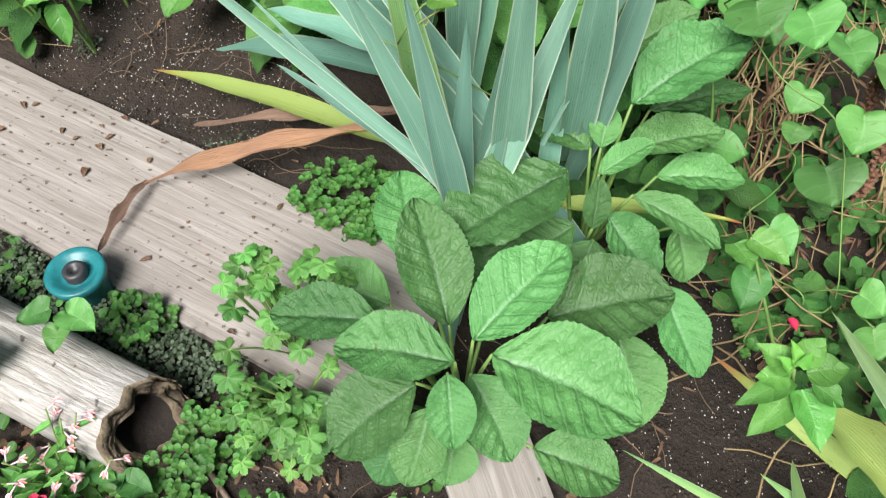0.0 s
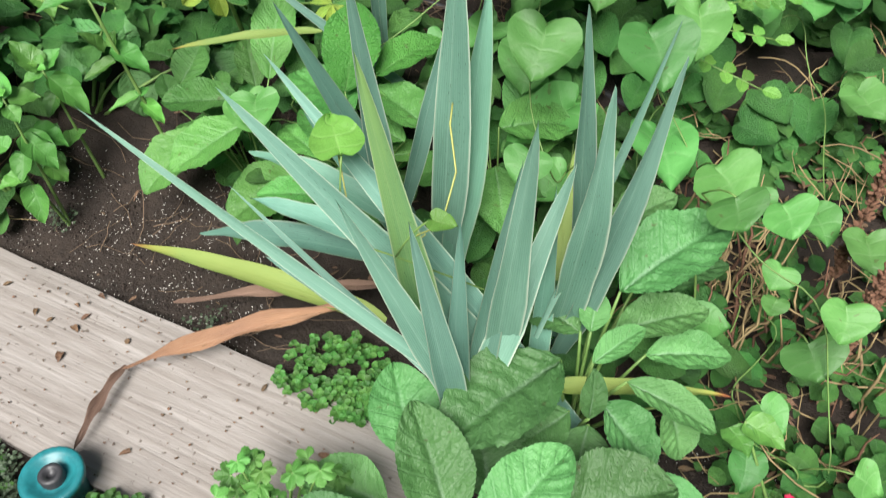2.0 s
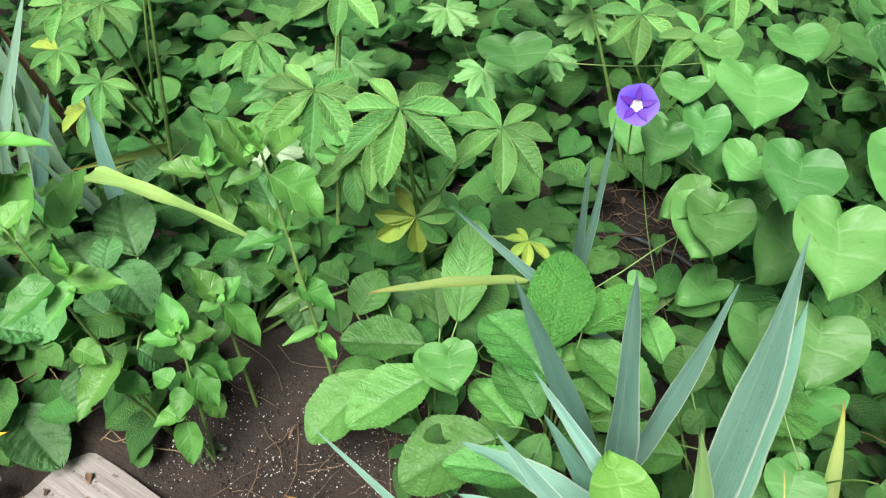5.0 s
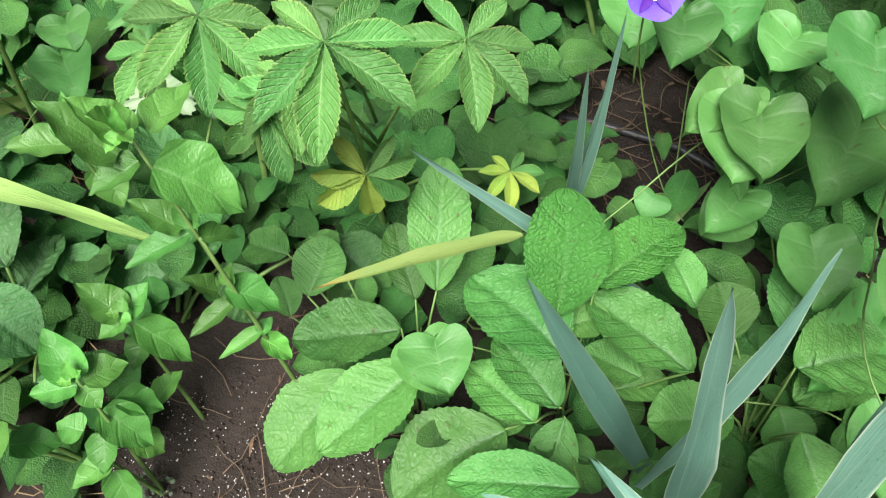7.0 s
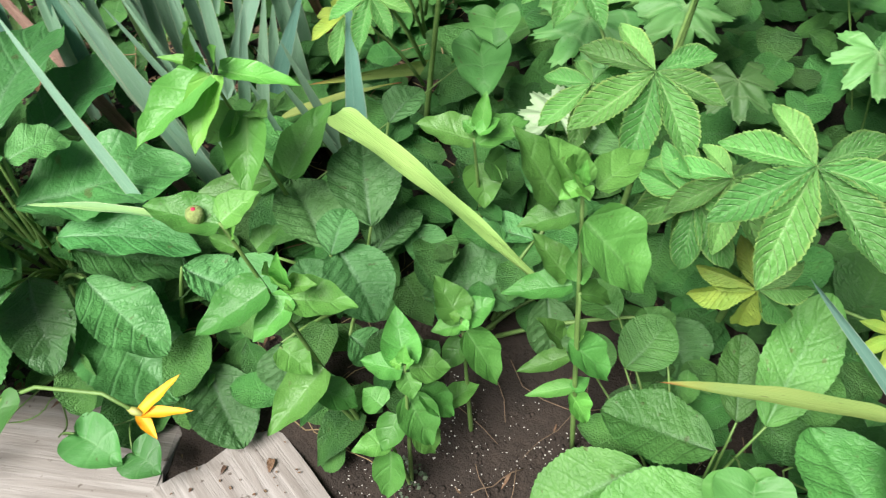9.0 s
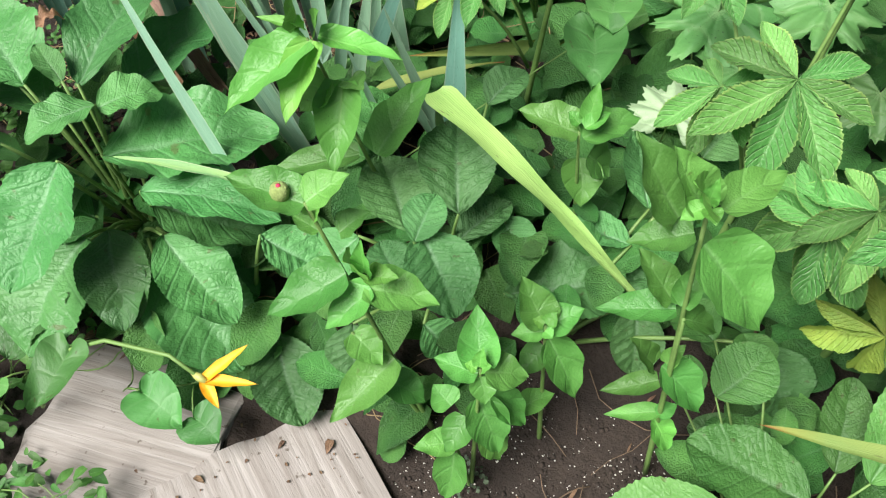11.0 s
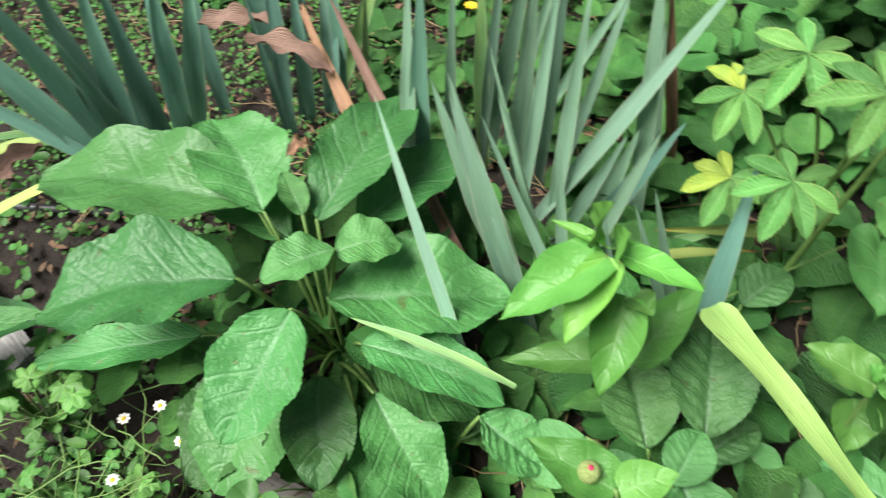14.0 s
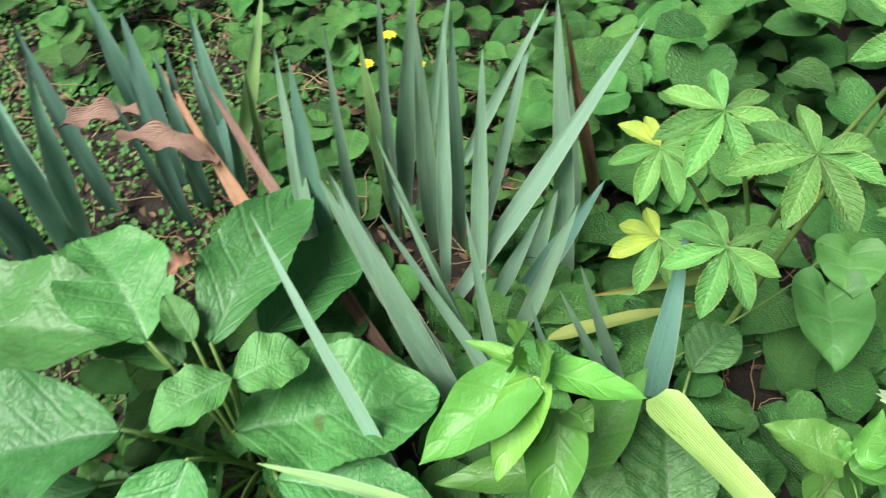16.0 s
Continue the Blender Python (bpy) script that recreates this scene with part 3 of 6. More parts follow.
def post_and_cap():
    post = thing("weathered_post", (-0.725, 0.562, 0.0), "bleached round-edged fence post lying down with a rotten hollow end", "post", turn=-25.6)
    verts, faces = [], []
    n, L, w = 26, 0.62, 28

    def section(k, s=1.0):
        c, q = math.cos(2 * math.pi * k / w), math.sin(2 * math.pi * k / w)
        return 0.081 * s * math.copysign(abs(c) ** 0.7, c), 0.065 + 0.065 * s * math.copysign(abs(q) ** 0.75, q)

    def face_x(k, z):
        """The end is cut aslant and frayed."""
        return 0.235 + 0.085 * (1 - z / 0.13) + 0.022 * noise.noise((k * 0.9, 4, z * 8))

    for i in range(n + 1):
        for k in range(w):
            y, z = section(k)
            x = -0.35 + (face_x(k, z) + 0.35) * i / n
            q = noise.noise((x * 7, y * 50, z * 40)) + 0.5 * noise.noise((x * 5, k * 1.7, 3))
            verts.append((x, y * (1 + 0.06 * q), 0.065 + (z - 0.065) * (1 + 0.08 * q)))
    for i in range(n):
        for k in range(w):
            m = (k + 1) % w
            faces.append((i * w + k, (i + 1) * w + k, (i + 1) * w + m, i * w + m))
    beam = hang("beam", mesh_of("beam", verts, faces, POSTW), post)
    # ragged hollow end: stepped growth rings round a deep hole
    ev, ef = list(verts[n * w:]), []
    rings = [(0.96, 0.010), (0.91, -0.004), (0.87, 0.008), (0.82, -0.008), (0.78, 0.004), (0.73, -0.014), (0.69, -0.002), (0.58, -0.012), (0.44, -0.06), (0.34, -0.14), (0.05, -0.22)]
    for ring, (s, back) in enumerate(rings):
        for k in range(w):
            y, z = section(k, s)
            j = noise.noise((k * 0.8, ring * 0.6, 1)) + 0.6 * noise.noise((k * 2.3, ring * 1.7, 6))
            ev.append((face_x(k, z) + back + 0.010 * j, y * (1 + 0.16 * j) + 0.006, 0.065 + (z - 0.065) * (1 + 0.12 * j) - 0.004))
    for ring in range(len(rings)):
        for k in range(w):
            p, c = ring * w + k, ring * w + (k + 1) % w
            ef.append((p, p + w, c + w, c))
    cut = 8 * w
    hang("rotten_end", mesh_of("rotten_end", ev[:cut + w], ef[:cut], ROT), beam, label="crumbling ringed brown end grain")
    # the hole's darkness comes from its painted colour as well as its depth
    hang("hollow", mesh_of("hollow", ev[cut:], [tuple(q - cut for q in f) for f in ef[cut:]], HOLLOW), beam, label="hollow in the post end, its shade painted near black")
    cap = thing("hose_reel_guide", (-0.655, 0.72, 0.0), "teal plastic spool on a stake beside the post", "garden spool")

    def lathe(name, rows, material, z0=0.0, label=""):
        v, f, n = [], [], 28
        for r, z in rows:
            for k in range(n):
                v.append((r * math.cos(2 * math.pi * k / n), r * math.sin(2 * math.pi * k / n), z + z0))
        for i in range(len(rows) - 1):
            for k in range(n):
                f.append((i * n + k, i * n + (k + 1) % n, (i + 1) * n + (k + 1) % n, (i + 1) * n + k))
        f.append(tuple((len(rows) - 1) * n + k for k in range(n)))
        return hang(name, mesh_of(name, v, f, material), cap, label=label)

    lathe("body", [(0.04, -0.02), (0.04, 0.075), (0.052, 0.085), (0.054, 0.10), (0.050, 0.104), (0.038, 0.10), (0.030, 0.09), (0.022, 0.089)], TEAL)
    lathe("hub", [(0.021, 0.08), (0.021, 0.105), (0.018, 0.109), (0.010, 0.109), (0.008, 0.100)], BLACK, label="black hub")


post_and_cap()


# ---- broad-leaved plants, irises and vines ----

plant = thing("foxglove_plant", (0.030, 0.493, 0.000), "foxglove rosette with broad wrinkled green leaves beside the board", "foxglove", "foxglove rosettes")
rosette(plant, [(0.013, 0.003, 0.280, 42, 15, 0.196, 0.112),
    (0.039, -0.024, 0.290, -25, -5, 0.221, 0.160),
    (-0.014, -0.040, 0.300, 172, 0, 0.171, 0.105),
    (-0.069, -0.050, 0.250, -148, -24, 0.158, 0.124),
    (-0.024, -0.062, 0.310, -85, -25, 0.100, 0.068),
    (-0.051, -0.083, 0.240, -108, -33, 0.116, 0.082),
    (0.010, -0.041, 0.260, -61, -28, 0.135, 0.103),
    (-0.021, 0.043, 0.250, 108, 29, 0.198, 0.113),
    (-0.127, 0.052, 0.250, 175, -4, 0.166, 0.097),
    (-0.066, 0.180, 0.200, 104, 23, 0.162, 0.118),
    (0.130, 0.067, 0.230, 5, 13, 0.192, 0.147),
    (-0.116, 0.123, 0.170, 158, 0, 0.145, 0.108)])
rosette(plant, [(-0.087, -0.079, 0.170, -116, -26, 0.098, 0.090),
    (-0.016, -0.081, 0.140, -98, -31, 0.083, 0.086),
    (-0.211, -0.004, 0.090, -134, -19, 0.127, 0.127),
    (0.111, -0.090, 0.090, -18, -12, 0.147, 0.107),
    (0.265, 0.107, 0.100, -78, -19, 0.159, 0.114),
    (0.049, 0.129, 0.160, 98, 19, 0.131, 0.128)])

plant = thing("foxglove_plant", (0.250, 0.800, 0.000), "foxglove rosette of softly hairy leaves under the irises", "foxglove", "foxglove rosettes")
rosette(plant, [(-0.051, -0.011, 0.300, -145, 0, 0.249, 0.151),
    (0.000, 0.062, 0.270, 142, 0, 0.140, 0.105),
    (0.015, 0.054, 0.280, 79, 42, 0.075, 0.054),
    (0.057, 0.054, 0.280, 12, 0, 0.177, 0.090),
    (-0.002, -0.026, 0.310, 29, 11, 0.108, 0.049),
    (0.121, 0.041, 0.220, -5, 0, 0.150, 0.083),
    (-0.012, -0.097, 0.260, 85, 62, 0.091, 0.044),
    (0.010, -0.082, 0.280, -42, -35, 0.140, 0.100),
    (0.056, -0.045, 0.280, -29, -14, 0.163, 0.067),
    (-0.033, -0.062, 0.220, -154, -10, 0.111, 0.089),
    (0.001, -0.079, 0.200, -109, -31, 0.098, 0.097),
    (0.054, 0.077, 0.360, 24, 19, 0.216, 0.133)])
rosette(plant, [(0.113, 0.149, 0.270, 14, 0, 0.193, 0.080),
    (0.106, -0.166, 0.200, -69, -23, 0.156, 0.089),
    (0.155, -0.036, 0.180, -70, -49, 0.106, 0.086),
    (0.069, 0.222, 0.340, 15, 27, 0.134, 0.087)])

plant = thing("zinnia_plant", (-0.900, 1.410, 0.042), "upright zinnia with crossed pairs of pointed green leaves", "zinnia", "zinnias in the bed")
zinnia_leaves(plant, [(-0.107, -0.094, 0.608, -167, 7, 0.088, 0.051),
    (-0.102, -0.099, 0.618, 54, 22, 0.053, 0.043),
    (-0.082, -0.078, 0.558, 52, 28, 0.042, 0.033),
    (-0.101, -0.086, 0.558, 177, 0, 0.039, 0.024),
    (-0.074, -0.086, 0.498, -129, -23, 0.103, 0.060),
    (-0.043, -0.083, 0.488, -119, -34, 0.072, 0.045),
    (-0.049, -0.085, 0.488, 23, -13, 0.088, 0.055),
    (-0.044, -0.086, 0.518, 13, 14, 0.040, 0.028, 1),
    (-0.045, -0.087, 0.518, 153, 88, 0.060, 0.025, 1),
    (-0.052, -0.089, 0.518, -106, 66, 0.044, 0.045, 1),
    (-0.038, -0.051, 0.278, -109, -24, 0.122, 0.064),
    (-0.107, -0.089, 0.578, 74, 66, 0.044, 0.024, 1)])
zinnia_leaves(plant, [(-0.093, -0.065, 0.318, -9, -30, 0.060, 0.050),
    (-0.047, -0.058, 0.218, 14, -35, 0.070, 0.051)])
bud = tube("bud", [(-0.133, -0.100, 0.614 + z) for z in (-0.012, -0.006, 0.002, 0.008, 0.011)], [0.004, 0.009, 0.0105, 0.009, 0.005], SPROUT, plant, 12, "scaly green bud")
tube("bud_tip", [(-0.133, -0.100, 0.614 + z) for z in (0.009, 0.0115, 0.0125)], [0.003, 0.0026, 0.0012], RED, bud, 10, "red petal tip of the bud")

plant = thing("zinnia_plant", (-0.565, 1.500, 0.075), "upright zinnia with crossed pairs of pointed green leaves", "zinnia", "zinnias in the bed")
zinnia_leaves(plant, [(-0.084, -0.047, 0.645, -179, 51, 0.077, 0.050),
    (-0.103, -0.049, 0.625, 170, 47, 0.096, 0.060),
    (-0.072, -0.026, 0.635, 63, 0, 0.085, 0.045),
    (-0.087, -0.049, 0.615, -152, -18, 0.063, 0.041),
    (-0.071, -0.049, 0.605, -4, -45, 0.114, 0.086),
    (-0.087, -0.062, 0.665, -131, -24, 0.025, 0.020, 1),
    (-0.086, -0.058, 0.665, 90, 81, 0.030, 0.017, 1),
    (-0.088, -0.059, 0.665, -130, 58, 0.047, 0.049, 1),
    (-0.083, -0.062, 0.665, -55, 0, 0.019, 0.019, 1),
    (-0.071, -0.035, 0.475, -157, -13, 0.086, 0.040),
    (-0.068, -0.038, 0.485, 87, 46, 0.056, 0.031),
    (-0.076, -0.035, 0.485, 165, 34, 0.072, 0.041)])
zinnia_leaves(plant, [(-0.059, -0.036, 0.465, 38, -39, 0.064, 0.035),
    (-0.054, -0.027, 0.345, -1, -43, 0.088, 0.056),
    (-0.052, -0.035, 0.325, -145, -16, 0.074, 0.030),
    (-0.064, -0.030, 0.345, -162, 51, 0.064, 0.036),
    (-0.052, -0.023, 0.345, 60, 54, 0.037, 0.024),
    (-0.031, -0.018, 0.225, -153, -16, 0.074, 0.026),
    (-0.032, -0.021, 0.205, -6, -59, 0.070, 0.039, 1),
    (-0.031, -0.025, 0.225, 59, 0, 0.033, 0.024)])

plant = thing("zinnia_plant", (-0.800, 1.360, 0.026), "upright zinnia with crossed pairs of pointed green leaves", "zinnia", "zinnias in the bed")
zinnia_leaves(plant, [(-0.018, 0.018, 0.349, 124, 33, 0.082, 0.055),
    (-0.019, 0.013, 0.344, -171, 0, 0.061, 0.043),
    (-0.011, 0.020, 0.344, 34, -19, 0.061, 0.054),
    (-0.016, 0.014, 0.334, -42, -50, 0.039, 0.036),
    (-0.018, 0.014, 0.359, 105, 58, 0.029, 0.020, 1),
    (-0.020, 0.010, 0.359, -166, 17, 0.017, 0.018, 1),
    (-0.014, 0.013, 0.359, 14, 50, 0.019, 0.018, 1),
    (-0.017, 0.021, 0.254, -23, -56, 0.097, 0.063),
    (-0.027, 0.007, 0.214, -96, -41, 0.060, 0.047),
    (-0.001, 0.040, 0.254, 9, -50, 0.078, 0.049),
    (0.028, 0.075, 0.174, 55, 0, 0.061, 0.039),
    (-0.048, 0.003, 0.234, 163, 15, 0.039, 0.046)])
zinnia_leaves(plant, [(-0.029, -0.017, 0.174, -140, 0, 0.060, 0.043),
    (-0.025, -0.026, 0.154, -75, -63, 0.090, 0.053),
    (0.003, 0.016, 0.174, -6, -58, 0.059, 0.048)])

plant = thing("zinnia_plant", (-0.735, 1.470, 0.064), "upright zinnia with crossed pairs of pointed green leaves", "zinnia", "zinnias in the bed")
zinnia_leaves(plant, [(-0.040, 0.012, 0.306, 158, 41, 0.076, 0.055),
    (-0.037, 0.009, 0.306, 50, 21, 0.056, 0.047),
    (-0.041, 0.008, 0.296, -149, -13, 0.043, 0.034),
    (-0.028, 0.007, 0.286, -14, -56, 0.109, 0.056),
    (-0.037, 0.004, 0.321, 72, 43, 0.022, 0.022, 1),
    (-0.040, 0.002, 0.321, -169, 17, 0.017, 0.019, 1),
    (-0.035, -0.006, 0.321, -9, -21, 0.014, 0.019, 1),
    (-0.037, 0.021, 0.236, -116, -44, 0.057, 0.042)])

plant = thing("zinnia_plant", (-1.090, 1.660, 0.132), "upright zinnia with crossed pairs of pointed lime green leaves", "zinnia", "zinnias in the bed")
zinnia_leaves(plant, [(-0.076, -0.123, 0.508, -115, -26, 0.138, 0.069, 1),
    (-0.069, -0.122, 0.508, -83, -40, 0.109, 0.050, 1),
    (-0.068, -0.110, 0.508, 26, -16, 0.109, 0.038, 1),
    (-0.046, -0.101, 0.438, -66, -40, 0.124, 0.064, 1),
    (-0.088, -0.121, 0.518, -169, 0, 0.060, 0.017, 1),
    (-0.095, -0.116, 0.518, -39, 80, 0.071, 0.049, 1),
    (-0.072, -0.114, 0.518, 11, 71, 0.032, 0.047, 1),
    (-0.082, -0.117, 0.518, -122, 37, 0.033, 0.025, 1),
    (-0.015, -0.079, 0.298, 84, 20, 0.147, 0.066),
    (-0.036, -0.092, 0.298, -143, -12, 0.145, 0.050),
    (-0.064, -0.106, 0.438, -121, -41, 0.061, 0.061),
    (-0.040, -0.097, 0.438, -22, 15, 0.039, 0.039)])

plant = thing("zinnia_plant", (-0.830, 1.780, 0.150), "upright zinnia with crossed pairs of pointed green leaves", "zinnia", "zinnias in the bed")
zinnia_leaves(plant, [(-0.028, -0.044, 0.320, -171, 6, 0.095, 0.062),
    (-0.019, -0.049, 0.320, 54, 0, 0.097, 0.060),
    (-0.021, -0.041, 0.340, 97, 58, 0.059, 0.030, 1),
    (-0.028, -0.049, 0.340, 170, 24, 0.024, 0.025, 1),
    (-0.019, -0.052, 0.340, 58, 14, 0.043, 0.027, 1),
    (-0.029, -0.006, 0.230, -52, -50, 0.078, 0.065),
    (-0.014, -0.011, 0.250, 17, -47, 0.055, 0.065)])

plant = thing("foxglove_plant", (-1.000, 1.620, 0.118), "foxglove rosette with deeply wrinkled dark leaves behind the zinnias", "foxglove", "foxglove rosettes")
rosette(plant, [(-0.029, -0.078, 0.222, 139, 8, 0.144, 0.113),
    (0.021, -0.011, 0.222, 120, 14, 0.169, 0.121),
    (0.024, -0.017, 0.162, 69, 5, 0.116, 0.069),
    (0.018, -0.121, 0.302, -33, -28, 0.130, 0.104),
    (0.023, -0.143, 0.302, 97, 15, 0.078, 0.062),
    (-0.105, -0.100, 0.182, -118, -36, 0.101, 0.100),
    (-0.051, 0.215, 0.232, 73, 12, 0.094, 0.076),
    (-0.063, -0.189, 0.082, -59, -38, 0.082, 0.090),
    (-0.007, -0.134, 0.182, 147, 0, 0.077, 0.069),
    (0.033, -0.132, 0.082, -8, -41, 0.061, 0.077)])

plant = thing("foxglove_plant", (-0.780, 1.640, 0.124), "foxglove with long wrinkled leaves lying on dark soil", "foxglove", "foxglove rosettes")
rosette(plant, [(-0.105, -0.035, 0.076, 33, 10, 0.241, 0.151),
    (0.044, 0.100, 0.156, -176, -5, 0.107, 0.069),
    (0.044, 0.167, 0.176, 131, 37, 0.133, 0.072),
    (0.063, 0.194, 0.136, -72, -51, 0.078, 0.071),
    (0.284, 0.058, 0.116, -40, -31, 0.116, 0.118),
    (0.335, -0.048, -0.004, -173, 0, 0.096, 0.077),
    (0.091, 0.057, 0.076, -63, -43, 0.118, 0.088),
    (-0.159, 0.045, 0.156, -28, -30, 0.079, 0.078),
    (0.084, 0.278, 0.216, 71, 17, 0.068, 0.098)])

plant = thing("foxglove_plant", (-1.280, 1.420, 0.058), "foxglove leaves hanging over the short board", "foxglove", "foxglove rosettes")
rosette(plant, [(0.089, -0.039, 0.072, -38, -26, 0.159, 0.119),
    (0.045, 0.023, 0.242, 13, -24, 0.123, 0.092),
    (0.100, -0.033, 0.062, -121, -25, 0.047, 0.063)])

plant = thing("foxglove_seedling", (-0.370, 1.440, 0.053), "clump of rounded toothed green foxglove seedling leaves", "seedling", "foxglove seedlings")
rosette(plant, [(-0.017, 0.022, 0.247, 179, -3, 0.164, 0.112),
    (0.005, -0.036, 0.237, -147, -15, 0.188, 0.120),
    (-0.099, -0.010, 0.187, -140, -26, 0.184, 0.124),
    (0.042, 0.085, 0.247, 80, 35, 0.210, 0.099),
    (0.009, 0.094, 0.217, 102, 22, 0.132, 0.071),
    (-0.194, 0.207, 0.217, 153, 0, 0.085, 0.084),
    (-0.115, 0.193, 0.217, 134, 0, 0.067, 0.069),
    (-0.199, 0.131, 0.147, 108, 35, 0.070, 0.055),
    (-0.163, 0.126, 0.207, 66, 23, 0.103, 0.091)], "seed", (SEED, SEEDB))

plant = thing("foxglove_seedling", (-0.120, 1.420, 0.046), "clump of rounded toothed bright green foxglove seedling leaves", "seedling", "foxglove seedlings")
rosette(plant, [(-0.039, 0.020, 0.284, 79, 40, 0.188, 0.124, 1),
    (0.027, 0.062, 0.294, 25, 14, 0.161, 0.103, 1),
    (-0.033, -0.030, 0.254, 127, 0, 0.196, 0.150),
    (-0.053, -0.101, 0.234, 120, 4, 0.144, 0.093),
    (-0.089, -0.115, 0.224, 127, -4, 0.137, 0.089),
    (0.148, -0.069, 0.244, 131, 3, 0.190, 0.116),
    (0.084, -0.049, 0.204, 149, 6, 0.095, 0.072),
    (0.047, -0.039, 0.154, 6, 0, 0.094, 0.071),
    (-0.124, -0.088, 0.154, -159, -21, 0.199, 0.159),
    (-0.043, -0.206, 0.204, 167, -9, 0.185, 0.085),
    (-0.036, -0.088, 0.174, -119, -40, 0.108, 0.074),
    (-0.019, 0.031, 0.234, 0, 17, 0.070, 0.070)], "seed", (SEED, SEEDB))

plant = thing("foxglove_seedling", (0.180, 1.340, 0.021), "clump of rounded green seedling leaves under the iris blades", "seedling", "foxglove seedlings")
rosette(plant, [(-0.108, 0.125, 0.259, 108, 22, 0.108, 0.069),
    (-0.065, 0.070, 0.249, 103, 34, 0.089, 0.103),
    (-0.087, -0.034, 0.199, 172, -9, 0.126, 0.115),
    (0.020, 0.078, 0.239, 61, 33, 0.147, 0.097),
    (-0.035, 0.055, 0.219, -144, -45, 0.056, 0.049),
    (0.000, -0.156, 0.179, 139, 0, 0.103, 0.103),
    (0.116, -0.007, 0.279, -164, -8, 0.144, 0.087),
    (0.098, 0.087, 0.259, 16, 15, 0.078, 0.096),
    (-0.003, -0.014, 0.179, -80, -39, 0.080, 0.093),
    (-0.027, -0.020, 0.309, 6, -4, 0.161, 0.139),
    (-0.040, -0.102, 0.279, -87, -20, 0.146, 0.100),
    (0.256, -0.408, 0.359, 169, -18, 0.127, 0.143)], "seed", (SEED, SEEDB))

plant = thing("morning_glory_vine", (-0.330, 1.460, 0.060), "young vine with silvery heart-shaped leaves among seedlings", "vine", "morning glory vines")
vine(plant, [(-0.030, -0.041, 0.275, -63, -29, 0.092, 0.087),
    (0.561, -0.188, 0.190, -37, -24, 0.074, 0.101)])

plant = thing("iris_clump", (0.030, 0.800, 0.000), "clump of blue-green sword-shaped iris leaves", "iris", "iris clumps")
iris(plant, [(-0.022, -0.028, 0.310, 176, 70, 0.410, 0.049, 0),
    (-0.019, -0.029, 0.300, -142, 80, 0.424, 0.045, 0),
    (-0.007, -0.019, 0.300, 84, 62, 0.248, 0.045, 3),
    # next blade: dark tint paints in the shadow lying on it
    (0.047, 0.015, 0.330, 70, 58, 0.294, 0.045, 3),
    (0.071, 0.024, 0.330, -13, 89, 0.449, 0.053, 0),
    (0.071, 0.022, 0.330, 52, 53, 0.302, 0.052, 0),
    (-0.038, -0.011, 0.300, 158, 36, 0.643, 0.024, 0),
    (-0.056, 0.008, 0.280, 144, 9, 0.327, 0.020, 0),
    (-0.055, 0.011, 0.270, 142, 25, 0.433, 0.018, 0),
    (-0.003, 0.060, 0.330, 164, 51, 0.520, 0.057, 0),
    (0.031, 0.080, 0.340, 149, 46, 0.506, 0.044, 0),
    (-0.046, 0.041, 0.360, 142, 76, 0.473, 0.052, 1)])

plant = thing("iris_clump", (0.050, 1.140, 0.000), "clump of blue-green sword-shaped iris leaves", "iris", "iris clumps")
iris(plant, [(-0.077, -0.130, 0.270, 163, -4, 0.428, 0.055, 3),
    (-0.069, -0.161, 0.340, 156, 3, 0.328, 0.047, 3),
    (-0.069, -0.157, 0.380, 151, 10, 0.340, 0.046, 3),
    (-0.136, 0.015, 0.420, 180, 84, 0.369, 0.046, 0),
    (-0.019, -0.029, 0.420, 0, 90, 0.471, 0.062, 0),
    (0.011, -0.014, 0.400, 48, 84, 0.370, 0.062, 3),
    (-0.042, 0.116, 0.450, 0, 80, 0.238, 0.034, 0),
    (-0.209, 0.146, 0.420, 180, 67, 0.244, 0.041, 3),
    (-0.173, -0.008, 0.380, 180, 62, 0.178, 0.043, 3),
    (-0.134, -0.139, 0.120, 154, -6, 0.623, 0.048, 2),
    (-0.093, -0.038, 0.100, 178, -7, 0.489, 0.022, 4),
    (-0.189, -0.098, 0.120, -169, -8, 0.473, 0.033, 5)])
iris(plant, [(-0.641, -0.178, 0.055, -109, -2, 0.184, 0.018, 4)])

plant = thing("iris_clump", (0.220, 0.950, 0.000), "clump of blue-green sword-shaped iris leaves", "iris", "iris clumps")
iris(plant, [(-0.007, -0.039, 0.330, -104, 78, 0.518, 0.062, 0),
    (0.031, -0.043, 0.330, -46, 84, 0.502, 0.047, 0),
    (0.035, 0.098, 0.420, 159, 83, 0.358, 0.038, 0),
    (0.095, 0.110, 0.500, 58, 27, 0.261, 0.015, 3),
    (-0.032, -0.034, 0.340, 84, 67, 0.174, 0.036, 3),
    (0.067, 0.251, 0.300, 71, 31, 0.156, 0.038, 2)])

